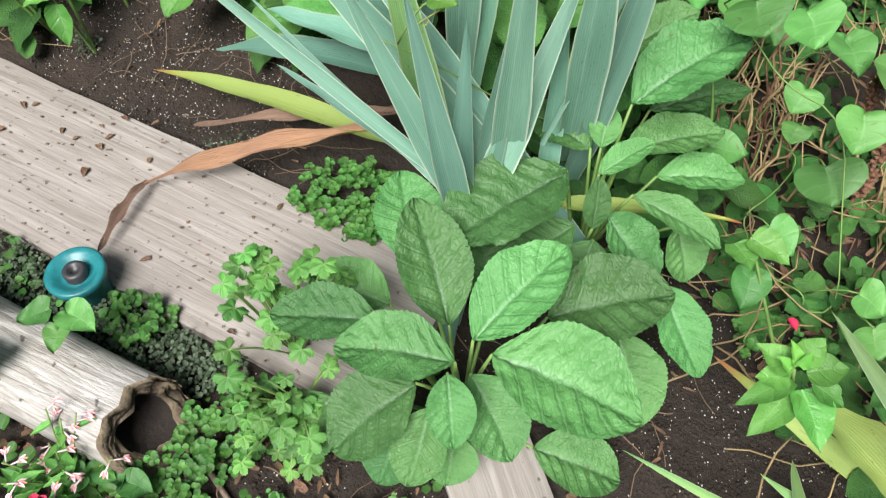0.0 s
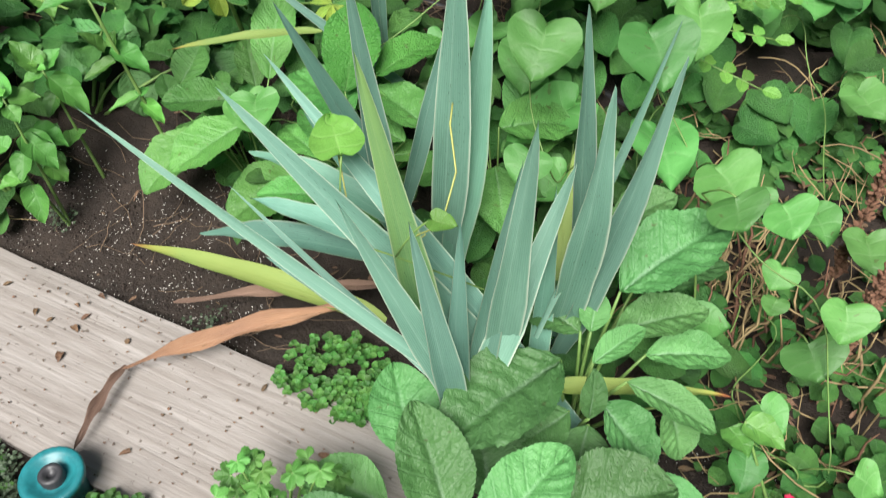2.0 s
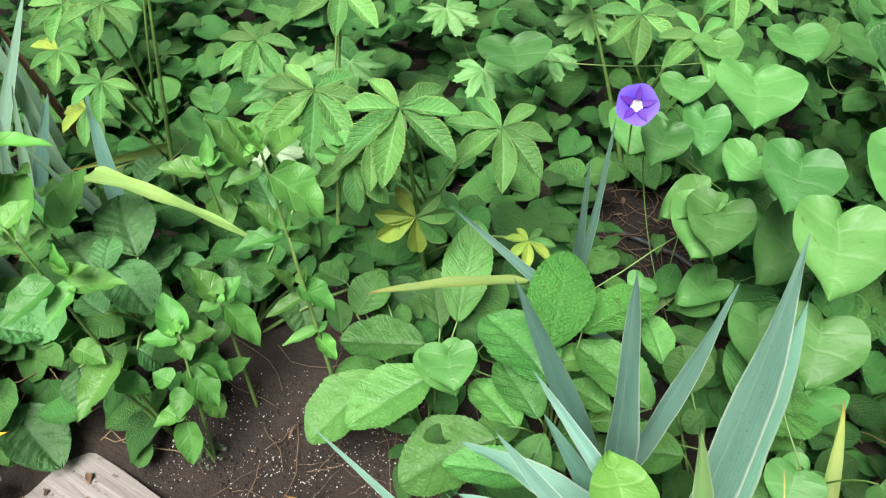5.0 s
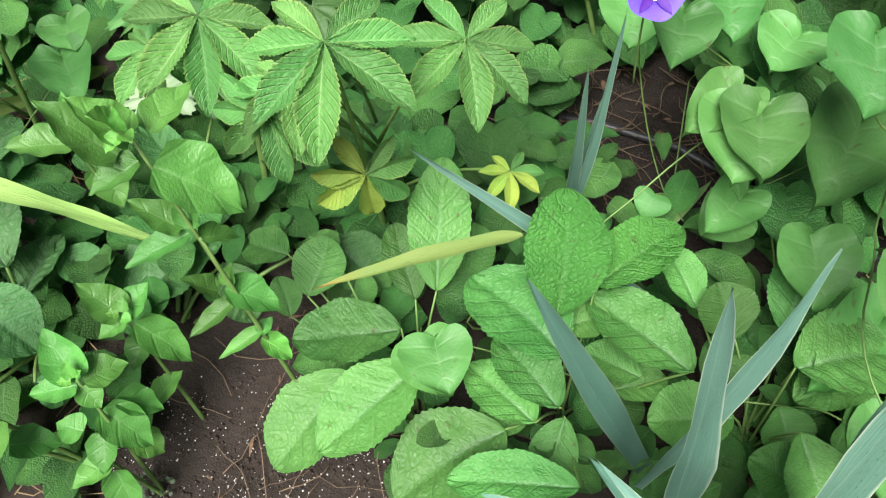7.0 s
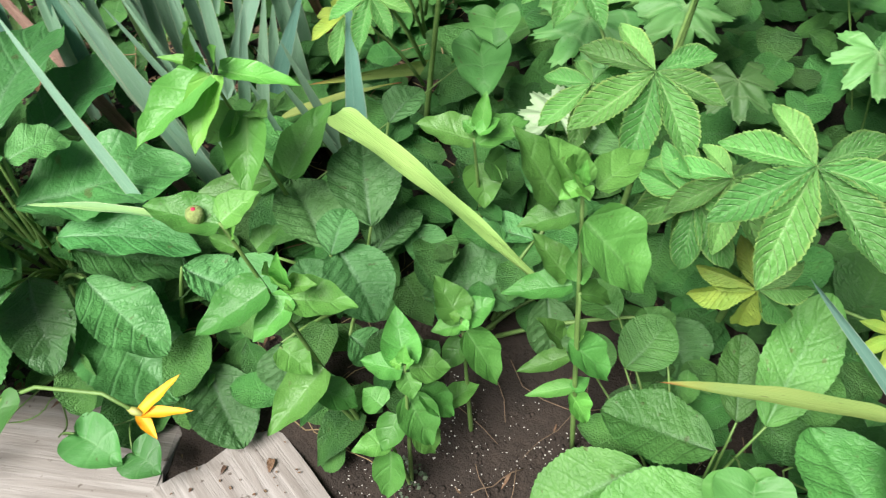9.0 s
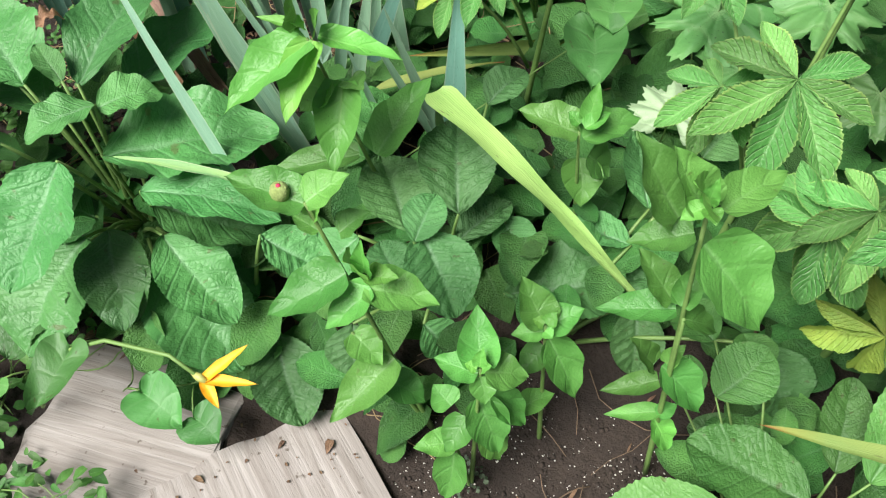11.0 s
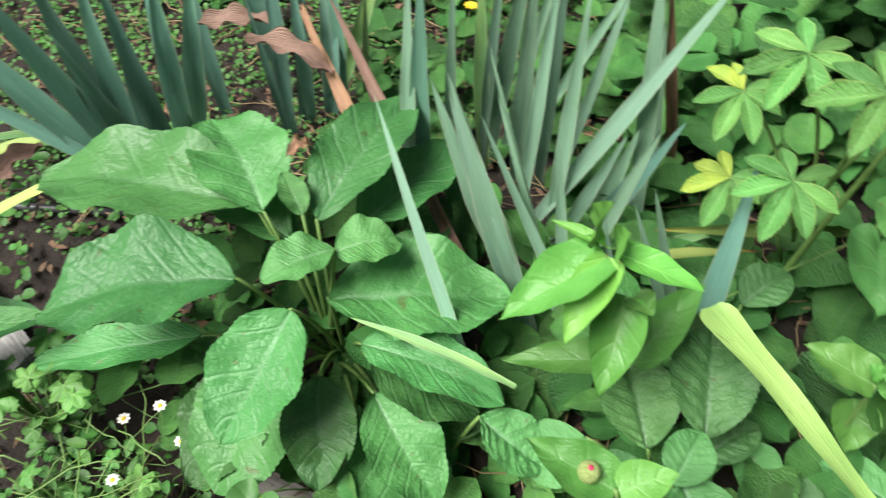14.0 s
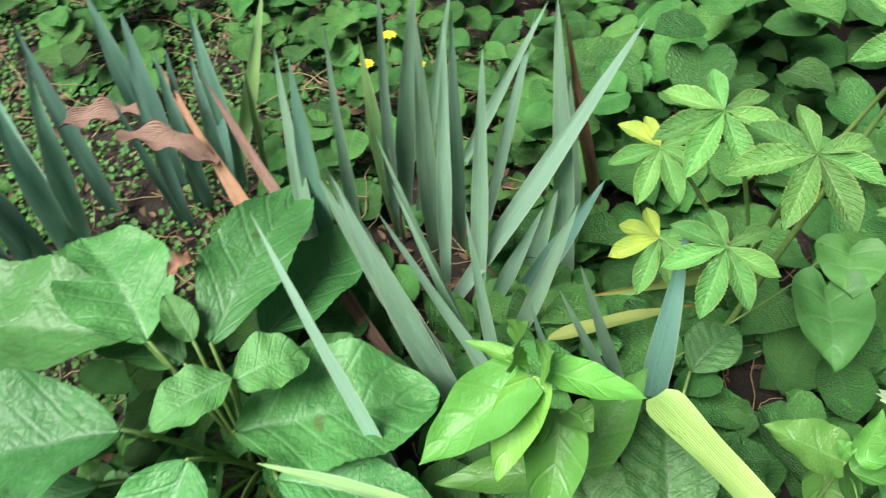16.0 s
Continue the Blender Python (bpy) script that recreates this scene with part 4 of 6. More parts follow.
plant = thing("iris_clump", (-2.14, 1.45, 0.107), "clump of blue-green sword-shaped iris leaves", "iris", "iris clumps")
iris(plant, [(0.0, -0.073, 0.143, -136, 41, 0.413, 0.028, 3),
    (0.003, -0.056, 0.143, -134, 61, 0.398, 0.05, 3),
    (0.03, -0.022, 0.143, -80, 73, 0.47, 0.048, 3),
    (0.041, -0.009, 0.143, -52, 77, 0.461, 0.05, 3),
    (0.048, 0.0, 0.143, -22, 77, 0.462, 0.042, 3),
    (0.044, 0.061, 0.143, -43, 78, 0.409, 0.04, 3),
    (0.029, 0.111, 0.143, -19, 74, 0.417, 0.043, 3),
    (0.057, 0.133, 0.143, -6, 73, 0.418, 0.04, 3),
    (0.044, 0.034, 0.143, -23, 82, 0.303, 0.032, 3),
    (0.044, 0.008, 0.143, -53, 69, 0.374, 0.036, 3),
    (-0.09, -0.08, 0.143, -115, 0, 0.36, 0.027, 1),
    (-0.13, -0.104, 0.113, -123, -14, 0.29, 0.03, 2)], (0.75, -0.4, 0.6))
iris(plant, [(0.025, -0.153, 0.143, -112, -18, 0.323, 0.025, 2),
    (-0.115, -0.112, 0.113, -101, -29, 0.146, 0.041, 4)], (0.75, -0.4, 0.6))

plant = thing("iris_clump", (-1.514, 1.763, 0.15), "clump of blue-green sword-shaped iris leaves", "iris", "iris clumps")
iris(plant, [(-0.13, -0.031, 0.2, -122, 89, 0.37, 0.029, 7),
    (-0.094, 0.044, 0.18, -74, 84, 0.412, 0.021, 7),
    (0.075, -0.035, 0.15, -147, 68, 0.324, 0.039, 7),
    (0.102, -0.24, 0.3, 173, 61, 0.241, 0.021, 7),
    (-0.105, 0.151, 0.15, -54, 75, 0.517, 0.021, 7),
    (-0.097, 0.174, 0.15, -44, 75, 0.518, 0.033, 7),
    (-0.08, 0.202, 0.15, -42, 71, 0.53, 0.02, 7),
    (0.027, 0.114, 0.15, -61, 81, 0.486, 0.024, 7),
    (0.087, 0.125, 0.15, -167, 88, 0.4, 0.027, 7),
    (-0.066, 0.338, 0.15, -24, 67, 0.434, 0.02, 7),
    (0.192, 0.226, 0.15, -173, 81, 0.456, 0.031, 7),
    (0.17, 0.372, 0.15, -104, 70, 0.448, 0.021, 5)], (0.35, -0.7, 0.6))

plant = thing("iris_clump", (-1.354, 1.872, 0.15), "clump of blue-green sword-shaped iris leaves", "iris", "iris clumps")
iris(plant, [(-0.067, 0.034, 0.15, 44, 66, 0.459, 0.031, 7),
    (-0.011, -0.014, 0.15, -32, 72, 0.262, 0.024, 7),
    (0.061, -0.057, 0.2, -2, 80, 0.254, 0.025, 7),
    (0.264, -0.074, 0.18, 121, 76, 0.278, 0.037, 3),
    (0.028, -0.17, 0.2, -159, 63, 0.28, 0.018, 7),
    (0.046, -0.146, 0.2, -170, 79, 0.255, 0.019, 7),
    (0.176, -0.1, 0.23, -124, 67, 0.184, 0.016, 7),
    (0.114, -0.125, 0.23, -112, 73, 0.126, 0.013, 7),
    (0.009, -0.147, 0.17, -168, 70, 0.383, 0.014, 7),
    (0.109, -0.088, 0.18, 49, 0, 0.245, 0.024, 2),
    (0.122, 0.141, 0.05, 8, 46, 0.139, 0.017, 1)], (0.35, -0.7, 0.6))

plant = thing("dead_iris_leaves", (-1.707, 1.795, 0.15), "withered curled brown iris leaves among green ones", "dead leaves", "")
iris(plant, [(0.032, -0.055, 0.2, 163, 26, 0.34, 0.028, 4),
    (-0.118, -0.048, 0.2, 165, 35, 0.262, 0.03, 5),
    (-0.138, -0.059, 0.25, -159, 7, 0.176, 0.037, 4),
    (-0.308, -0.049, 0.27, -141, -7, 0.154, 0.034, 4),
    (-0.07, -0.016, 0.2, 164, 42, 0.15, 0.019, 4),
    (-0.365, -0.202, 0.11, -145, -12, 0.099, 0.032, 5),
    (0.04, -0.256, 0.32, -104, 0, 0.046, 0.02, 5)], (0.5, -0.6, 0.6))

plant = thing("foxglove_plant", (-1.560, 1.460, 0.085), "large foxglove rosette with long wavy dark green leaves", "foxglove", "foxglove rosettes")
rosette(plant, [(-0.114, -0.036, 0.335, -153, -9, 0.394, 0.186),
    (-0.098, -0.034, 0.335, 163, 3, 0.221, 0.153),
    (-0.029, -0.141, 0.335, -130, -10, 0.288, 0.179),
    (0.066, -0.124, 0.335, -76, -27, 0.198, 0.135),
    (0.038, -0.017, 0.345, -110, -5, 0.112, 0.077),
    (0.037, -0.016, 0.335, 59, -6, 0.100, 0.090),
    (0.054, -0.050, 0.275, 48, -6, 0.276, 0.189),
    (-0.029, 0.010, 0.335, 104, 4, 0.294, 0.125),
    (-0.013, 0.079, 0.275, 90, 2, 0.244, 0.121),
    (0.102, -0.121, 0.195, -39, -31, 0.153, 0.110),
    (0.049, -0.135, 0.155, -81, -23, 0.206, 0.176),
    (0.149, -0.060, 0.225, 22, -16, 0.181, 0.120)], "dock", (FOXL,))
rosette(plant, [(0.159, -0.061, 0.135, 8, -28, 0.169, 0.122),
    (-0.099, -0.186, 0.165, -131, -10, 0.276, 0.084),
    (-0.043, -0.004, 0.345, 163, 24, 0.073, 0.044),
    (-0.347, -0.330, 0.115, -127, -12, 0.280, 0.108),
    (-0.003, -0.079, 0.115, -138, 35, 0.088, 0.098),
    (0.072, 0.046, 0.215, 91, 14, 0.127, 0.098),
    (0.105, -0.124, 0.185, -45, -23, 0.156, 0.096),
    (-0.075, -0.013, 0.275, -173, 0, 0.191, 0.103),
    (0.026, -0.128, 0.115, -89, -19, 0.220, 0.158),
    (0.182, -0.086, 0.195, -13, -23, 0.182, 0.114),
    (0.164, -0.104, 0.125, -15, -24, 0.224, 0.169),
    (0.132, -0.060, 0.245, 20, -5, 0.225, 0.096)], "dock", (FOXL,))

plant = thing("foxglove_plant", (-2.16, 0.879, 0.0), "foxglove rosette with wrinkled green leaves in soil", "foxglove", "foxglove rosettes")
rosette(plant, [(0.169, 0.043, 0.3, 127, 20, 0.235, 0.091),
    (0.198, 0.025, 0.28, 59, 4, 0.255, 0.063),
    (0.136, 0.038, 0.3, 70, 0, 0.119, 0.051),
    (0.223, -0.005, 0.25, 55, 0, 0.106, 0.037)])

plant = thing("morning_glory_vine", (0.300, 1.420, 0.046), "morning glory vine with heart-shaped green leaves", "vine", "morning glory vines")
vine(plant, [(-0.086, -0.038, 0.674, -106, -24, 0.146, 0.124),
    (-0.076, 0.150, 0.654, -113, -24, 0.124, 0.115),
    (0.086, 0.200, 0.474, -101, -29, 0.123, 0.107),
    (-0.084, -0.114, 0.534, -111, -32, 0.114, 0.113),
    (-0.178, 0.188, 0.504, -116, -19, 0.123, 0.125),
    (-0.082, 0.265, 0.474, -108, -20, 0.119, 0.097),
    (-0.077, 0.079, 0.354, -99, -31, 0.116, 0.106),
    (-0.117, -0.271, 0.374, -118, -38, 0.065, 0.077),
    (0.012, -0.273, 0.354, -58, -36, 0.051, 0.068),
    (-0.131, 0.396, 0.504, -100, -18, 0.097, 0.084)])

plant = thing("morning_glory_vine", (0.550, 1.450, 0.056), "morning glory vine with heart-shaped green leaves", "vine", "morning glory vines")
vine(plant, [(-0.110, 0.185, 0.624, -106, -23, 0.178, 0.153),
    (-0.041, 0.420, 0.664, -79, -21, 0.171, 0.164),
    (-0.166, -0.189, 0.544, -77, -38, 0.115, 0.126),
    (-0.043, -0.092, 0.524, -102, -25, 0.118, 0.091),
    (0.054, 0.182, 0.544, -47, -28, 0.105, 0.178),
    (0.116, 0.329, 0.564, -52, -21, 0.083, 0.172),
    (-0.028, -0.327, 0.344, -60, -32, 0.094, 0.128),
    (0.135, 0.581, 0.624, -71, -17, 0.136, 0.201),
    (-0.051, 0.607, 0.644, -86, -17, 0.136, 0.133),
    (0.004, 0.174, 0.444, -110, -30, 0.099, 0.092)])

plant = thing("morning_glory_vine", (0.150, 1.720, 0.143), "morning glory vine with heart-shaped green leaves", "vine", "morning glory vines")
vine(plant, [(0.061, 0.125, 0.557, -98, -21, 0.138, 0.142),
    (-0.040, 0.039, 0.517, -99, -22, 0.107, 0.077),
    (-0.076, 0.086, 0.557, -100, -18, 0.066, 0.080),
    (-0.140, 0.114, 0.457, -107, -23, 0.103, 0.101),
    (0.232, 0.419, 0.517, -84, -17, 0.103, 0.122),
    (0.018, 0.274, 0.557, -74, -14, 0.082, 0.090),
    (-0.399, 0.378, 0.477, -76, -23, 0.101, 0.146)])

plant = thing("morning_glory_vine", (0.550, 0.950, 0.000), "morning glory vine with heart-shaped green leaves", "vine", "morning glory vines")
vine(plant, [(-0.086, -0.016, 0.520, -65, -46, 0.056, 0.099),
    (-0.005, -0.015, 0.500, -67, -42, 0.060, 0.087),
    (0.067, 0.000, 0.320, -127, -39, 0.047, 0.058),
    (0.057, -0.175, 0.450, -106, -40, 0.062, 0.073),
    (0.087, -0.128, 0.270, -77, -35, 0.070, 0.112),
    (0.079, -0.019, 0.250, -119, -56, 0.036, 0.045),
    (-0.047, -0.290, 0.200, -111, -27, 0.067, 0.055),
    (-0.009, -0.214, 0.220, -55, -19, 0.062, 0.071),
    (0.120, -0.393, 0.200, -78, -34, 0.053, 0.064),
    (0.103, -0.343, 0.220, -37, -22, 0.054, 0.060)])

plant = thing("morning_glory_vine", (0.250, 1.620, 0.118), "morning glory vine with heart-shaped green leaves", "vine", "morning glory vines")
vine(plant, [(-0.089, -0.024, 0.242, -166, -41, 0.076, 0.083),
    (-0.053, 0.268, 0.282, -108, -49, 0.040, 0.052),
    (-0.188, 0.067, 0.182, -137, -41, 0.045, 0.057)])

plant = thing("morning_glory_vine", (0.558, 1.222, 0.001), "morning glory vine with heart-shaped green leaves", "vine", "morning glory vines")
vine(plant, [(0.189, 0.38, 0.449, -102, -11, 0.105, 0.078),
    (0.309, 0.392, 0.449, -103, -12, 0.097, 0.078),
    (-0.096, 0.064, 0.339, -90, -7, 0.157, 0.114),
    (-0.691, -0.296, 0.629, 103, 8, 0.077, 0.066, 1),
    (-0.572, -0.409, 0.619, -21, 0, 0.036, 0.029, 1),
    (0.128, -0.012, 0.249, -129, -25, 0.071, 0.072),
    (0.257, -0.192, 0.299, -96, -12, 0.093, 0.088),
    (0.19, -0.102, 0.279, -83, -13, 0.087, 0.077),
    (0.366, 0.172, 0.349, -70, -12, 0.094, 0.096),
    (-0.077, -0.292, 0.199, -22, 0, 0.072, 0.066)])

plant = thing("morning_glory_vine", (-0.047, 1.567, 0.1), "morning glory vine with heart-shaped green leaves", "vine", "morning glory vines")
vine(plant, [(0.185, 0.037, 0.46, -108, -13, 0.129, 0.106),
    (0.166, 0.073, 0.46, -148, -10, 0.119, 0.078),
    (0.355, 0.052, 0.42, -131, -12, 0.199, 0.12),
    (0.223, 0.048, 0.27, -144, -10, 0.111, 0.074),
    (0.077, 0.128, 0.56, -114, -17, 0.102, 0.079),
    (-0.293, -0.152, 0.24, -81, -13, 0.088, 0.09),
    (0.248, 0.112, 0.52, -138, -14, 0.085, 0.089),
    (0.37, -0.171, 0.22, -147, -6, 0.191, 0.105),
    (0.343, -0.298, 0.15, -141, -18, 0.097, 0.077)])

plant = thing("morning_glory_vine", (-1.22, 1.488, 0.08), "morning glory vine with heart-shaped green leaves", "vine", "morning glory vines")
vine(plant, [(0.274, 0.523, 0.35, -67, -8, 0.138, 0.09),
    (0.281, 0.586, 0.38, -69, -14, 0.084, 0.081),
    (-0.192, -0.311, 0.12, -79, -10, 0.113, 0.069),
    (-0.268, -0.4, 0.08, -86, -9, 0.062, 0.052),
    (-0.093, -0.297, 0.04, -6, -13, 0.092, 0.073),
    (-0.001, -0.284, 0.02, -11, 0, 0.064, 0.064)])

plant = thing("zinnia_plant", (0.605, 0.499, 0.0), "upright zinnia with crossed pairs of pointed green leaves", "zinnia", "zinnias in the bed")
zinnia_leaves(plant, [(-0.188, -0.116, 0.43, 144, 11, 0.052, 0.039),
    (-0.176, -0.105, 0.43, 39, 31, 0.039, 0.036),
    (-0.168, -0.115, 0.42, 5, 0, 0.052, 0.043),
    (-0.185, -0.118, 0.41, -157, -7, 0.079, 0.032),
    (-0.174, -0.12, 0.38, -139, -22, 0.081, 0.043),
    (-0.16, -0.12, 0.38, -82, -15, 0.077, 0.052),
    (-0.192, -0.119, 0.42, -177, 0, 0.041, 0.035),
    (-0.154, -0.121, 0.4, -31, -24, 0.049, 0.036),
    (-0.189, -0.117, 0.44, 121, 50, 0.039, 0.018, 1),
    (-0.186, -0.117, 0.44, 45, 72, 0.032, 0.016, 1),
    (-0.197, -0.121, 0.44, 157, 41, 0.03, 0.018, 1),
    (-0.141, 0.184, 0.25, -74, 0, 0.055, 0.054)])
zinnia_leaves(plant, [(-0.117, 0.188, 0.26, -41, -8, 0.073, 0.054)])

plant = thing("iris_clump", (0.737, 0.426, 0.0), "clump of blue-green sword-shaped iris leaves", "iris", "iris clumps")
iris(plant, [(-0.127, -0.15, 0.25, 115, -16, 0.18, 0.066, 2),
    (-0.162, -0.102, 0.35, 129, 31, 0.196, 0.036, 1),
    (-0.251, 0.049, 0.15, 142, 14, 0.083, 0.038, 2),
    (-0.34, -0.095, 0.1, 159, 19, 0.153, 0.021, 1),
    (-0.199, -0.11, 0.1, 159, 32, 0.095, 0.029, 1),
    (-0.207, -0.114, 0.1, 135, 62, 0.113, 0.023, 1)])

plant = thing("iris_clump", (0.347, 0.881, 0.0), "clump of blue-green sword-shaped iris leaves", "iris", "iris clumps")
iris(plant, [(-0.156, -0.086, 0.2, -1, -8, 0.342, 0.036, 2)])

plant = thing("iris_clump", (-0.102, 1.693, 0.137), "clump of blue-green sword-shaped iris leaves", "iris", "iris clumps")
iris(plant, [(-0.1, -0.168, 0.283, -166, 2, 0.308, 0.024, 2),
    (-0.072, -0.103, 0.223, 166, 37, 0.235, 0.025, 0),
    (0.011, 0.01, 0.163, -106, 79, 0.326, 0.019, 0),
    (0.026, 0.008, 0.163, -97, 76, 0.454, 0.016, 0),
    (0.195, 0.013, 0.063, 26, 23, 0.129, 0.031, 1),
    (0.022, 0.015, 0.163, -52, 83, 0.252, 0.014, 0)])

plant = thing("iris_clump", (-1.124, 1.891, 0.15), "clump of blue-green sword-shaped iris leaves", "iris", "iris clumps")
iris(plant, [(0.058, -0.21, 0.34, -26, 1, 0.425, 0.053, 6),
    (0.02, -0.038, 0.05, -77, 59, 0.337, 0.032, 1),
    (-0.071, -0.438, 0.27, -160, 5, 0.233, 0.014, 1),
    (-0.028, 0.113, 0.15, -120, 18, 0.164, 0.028, 2)])

plant = thing("iris_clump", (-1.97, 1.788, 0.15), "clump of blue-green sword-shaped iris leaves", "iris", "iris clumps")
iris(plant, [(-0.022, -0.05, 0.07, -156, 88, 0.33, 0.023, 3),
    (-0.024, 0.005, 0.07, -53, 85, 0.331, 0.028, 3),
    (-0.019, 0.056, 0.07, -35, 77, 0.338, 0.025, 0),
    (0.016, 0.13, 0.07, -37, 76, 0.288, 0.013, 1),
    (-0.039, 0.001, 0.07, -5, 82, 0.333, 0.026, 3),
    (-0.04, -0.059, 0.07, -107, 83, 0.282, 0.017, 3)], (0.7, -0.5, 0.6))

plant = thing("iris_clump", (-1.475, 1.922, 0.15), "clump of blue-green sword-shaped iris leaves", "iris", "iris clumps")
iris(plant, [(-0.148, -0.007, 0.15, -71, 76, 0.413, 0.03, 1),
    (-0.058, -0.014, 0.15, -64, 75, 0.497, 0.032, 7),
    (-0.029, 0.023, 0.15, -66, 75, 0.497, 0.025, 7),
    (0.109, -0.253, 0.17, -156, 71, 0.38, 0.037, 7),
    (0.111, 0.159, 0.13, -105, 80, 0.325, 0.038, 7),
    (-0.024, 0.132, 0.13, -5, 83, 0.383, 0.02, 7),
    (0.113, 0.044, 0.15, -32, 78, 0.153, 0.03, 7),
    (0.143, 0.02, 0.15, 15, 72, 0.21, 0.034, 3),
    (0.295, -0.124, 0.25, -159, 70, 0.127, 0.02, 7),
    (0.139, -0.217, 0.2, -171, 68, 0.29, 0.014, 7),
    (0.109, -0.253, 0.17, -156, 71, 0.38, 0.043, 7),
    (-0.166, -0.161, 0.2, -58, 82, 0.374, 0.039, 3)], (0.4, -0.7, 0.6))

plant = thing("iris_clump", (-2.062, 1.825, 0.15), "clump of blue-green sword-shaped iris leaves", "iris", "iris clumps")
iris(plant, [(-0.054, -0.003, 0.07, 148, 76, 0.289, 0.043, 3),
    (0.076, 0.047, 0.07, 155, 83, 0.333, 0.037, 3),
    (-0.166, 0.047, 0.07, -165, 81, 0.284, 0.045, 3),
    (0.044, 0.105, 0.07, 42, 74, 0.344, 0.028, 1),
    (0.074, 0.025, 0.07, 128, 74, 0.239, 0.037, 3),
    (-0.09, -0.143, 0.07, 172, 78, 0.337, 0.036, 3),
    (-0.06, -0.246, 0.07, 163, 77, 0.288, 0.036, 3)], (0.7, -0.5, 0.6))



def palmate(plant, at, r, droop, stalk, yellow=0, n=7, face=(0.05, -0.45, 0.9)):
    """A fan of ribbed leaflets round the end of a stalk, facing the light."""
    c = Vector(at)
    stem = tube("leaf_stalk", bow(stalk, c, 0.03, 6), [0.0035, 0.003, 0.003, 0.003, 0.0027, 0.0025, 0.0022], STEM, plant, 6)
    up = Vector(face).normalized()
    e1 = Vector((1, 0, 0)).cross(up).normalized()
    e1, e2 = up.cross(e1).normalized(), e1
    for k in range(n):
        a = radians(-138 + 276 * k / (n - 1) + rng.uniform(-7, 7))
        d = (e2 * math.cos(a) + e1 * math.sin(a) - up * (droop + rng.uniform(-0.1, 0.12))).normalized()
        L = r * (0.80 + 0.26 * math.cos(a * 0.8)) * rng.uniform(0.92, 1.08)
        heading, pitch = math.degrees(math.atan2(d.y, d.x)), math.degrees(math.asin(d.z))
        leaf(stem, "leaflet", PALMY if yellow and k % 7 < yellow else PALM, c, heading, pitch, L, L * 0.36, tuple(up), "leaflet")


def palmate_plant(place, heads, label):
    p = thing("palmate_plant", (place[0], place[1], ground(*place)), label, "perennial", "palmate-leaved plants")
    base = Vector((place[0], place[1], ground(*place)))
    top = Vector(max(heads, key=lambda h: h[2])[:3]) - base
    tube("stem", bow((0, 0, -0.02), top * 0.97, 0.03, 8), [0.006, 0.006, 0.0055, 0.005, 0.0045, 0.004, 0.0035, 0.003, 0.002], STEM, p, 7)
    for x, y, z, r, tilt, tint, *face in heads:
        at = Vector((x, y, z)) - base
        palmate(p, at, r, tilt, (0.0, 0.0, at.z * 0.45), tint, face=face[0] if face else (0.05, -0.45, 0.9))
    return p


palmate_plant((-0.40, 1.78), [(-0.442, 1.53, 0.767, 0.118, 0.2, 0), (-0.271, 1.662, 0.661, 0.122, 0.2, 0), (-0.417, 1.584, 0.506, 0.10, 0.5, 4, (0.1, -0.9, 0.35)), (-0.532, 1.585, 0.628, 0.10, 0.35, 0, (-0.1, -0.8, 0.5)), (-0.19, 1.70, 0.37, 0.065, 0.1, 5), (-0.53, 1.66, 0.60, 0.10, 0.6, 0), (-0.50, 1.60, 0.66, 0.09, 0.4, 0)], "perennial with ribbed seven-fingered green leaves, some yellowing")
palmate_plant((-0.62, 1.85), [(-0.624, 1.75, 0.665, 0.125, 0.25, 0), (-0.60, 1.95, 0.78, 0.11, 0.1, 0), (-0.78, 1.95, 0.66, 0.10, 0.2, 0), (-0.70, 1.75, 0.62, 0.09, 0.5, 0)], "tall perennial with ribbed seven-fingered green leaves")
palmate_plant((-1.05, 2.0), [(-1.132, 1.874, 0.748, 0.082, 0.2, 0), (-1.029, 1.826, 0.776, 0.082, 0.2, 0), (-1.071, 1.826, 0.61, 0.082, 0.25, 0), (-1.16, 1.90, 0.50, 0.074, 0.5, 3), (-0.98, 1.95, 0.86, 0.090, 0.1, 0), (-1.20, 1.93, 0.62, 0.074, 0.2, 2)], "perennial with pale ribbed seven-fingered leaves beside the irises")
palmate_plant((0.12, 2.25), [(0.02, 2.05, 0.72, 0.11, 0.1, 0), (0.14, 2.0, 0.70, 0.11, 0.1, 0), (0.25, 2.2, 0.74, 0.11, 0.1, 0), (-0.1, 2.25, 0.75, 0.11, 0.1, 0)], "perennial with ribbed seven-fingered leaves at the back")


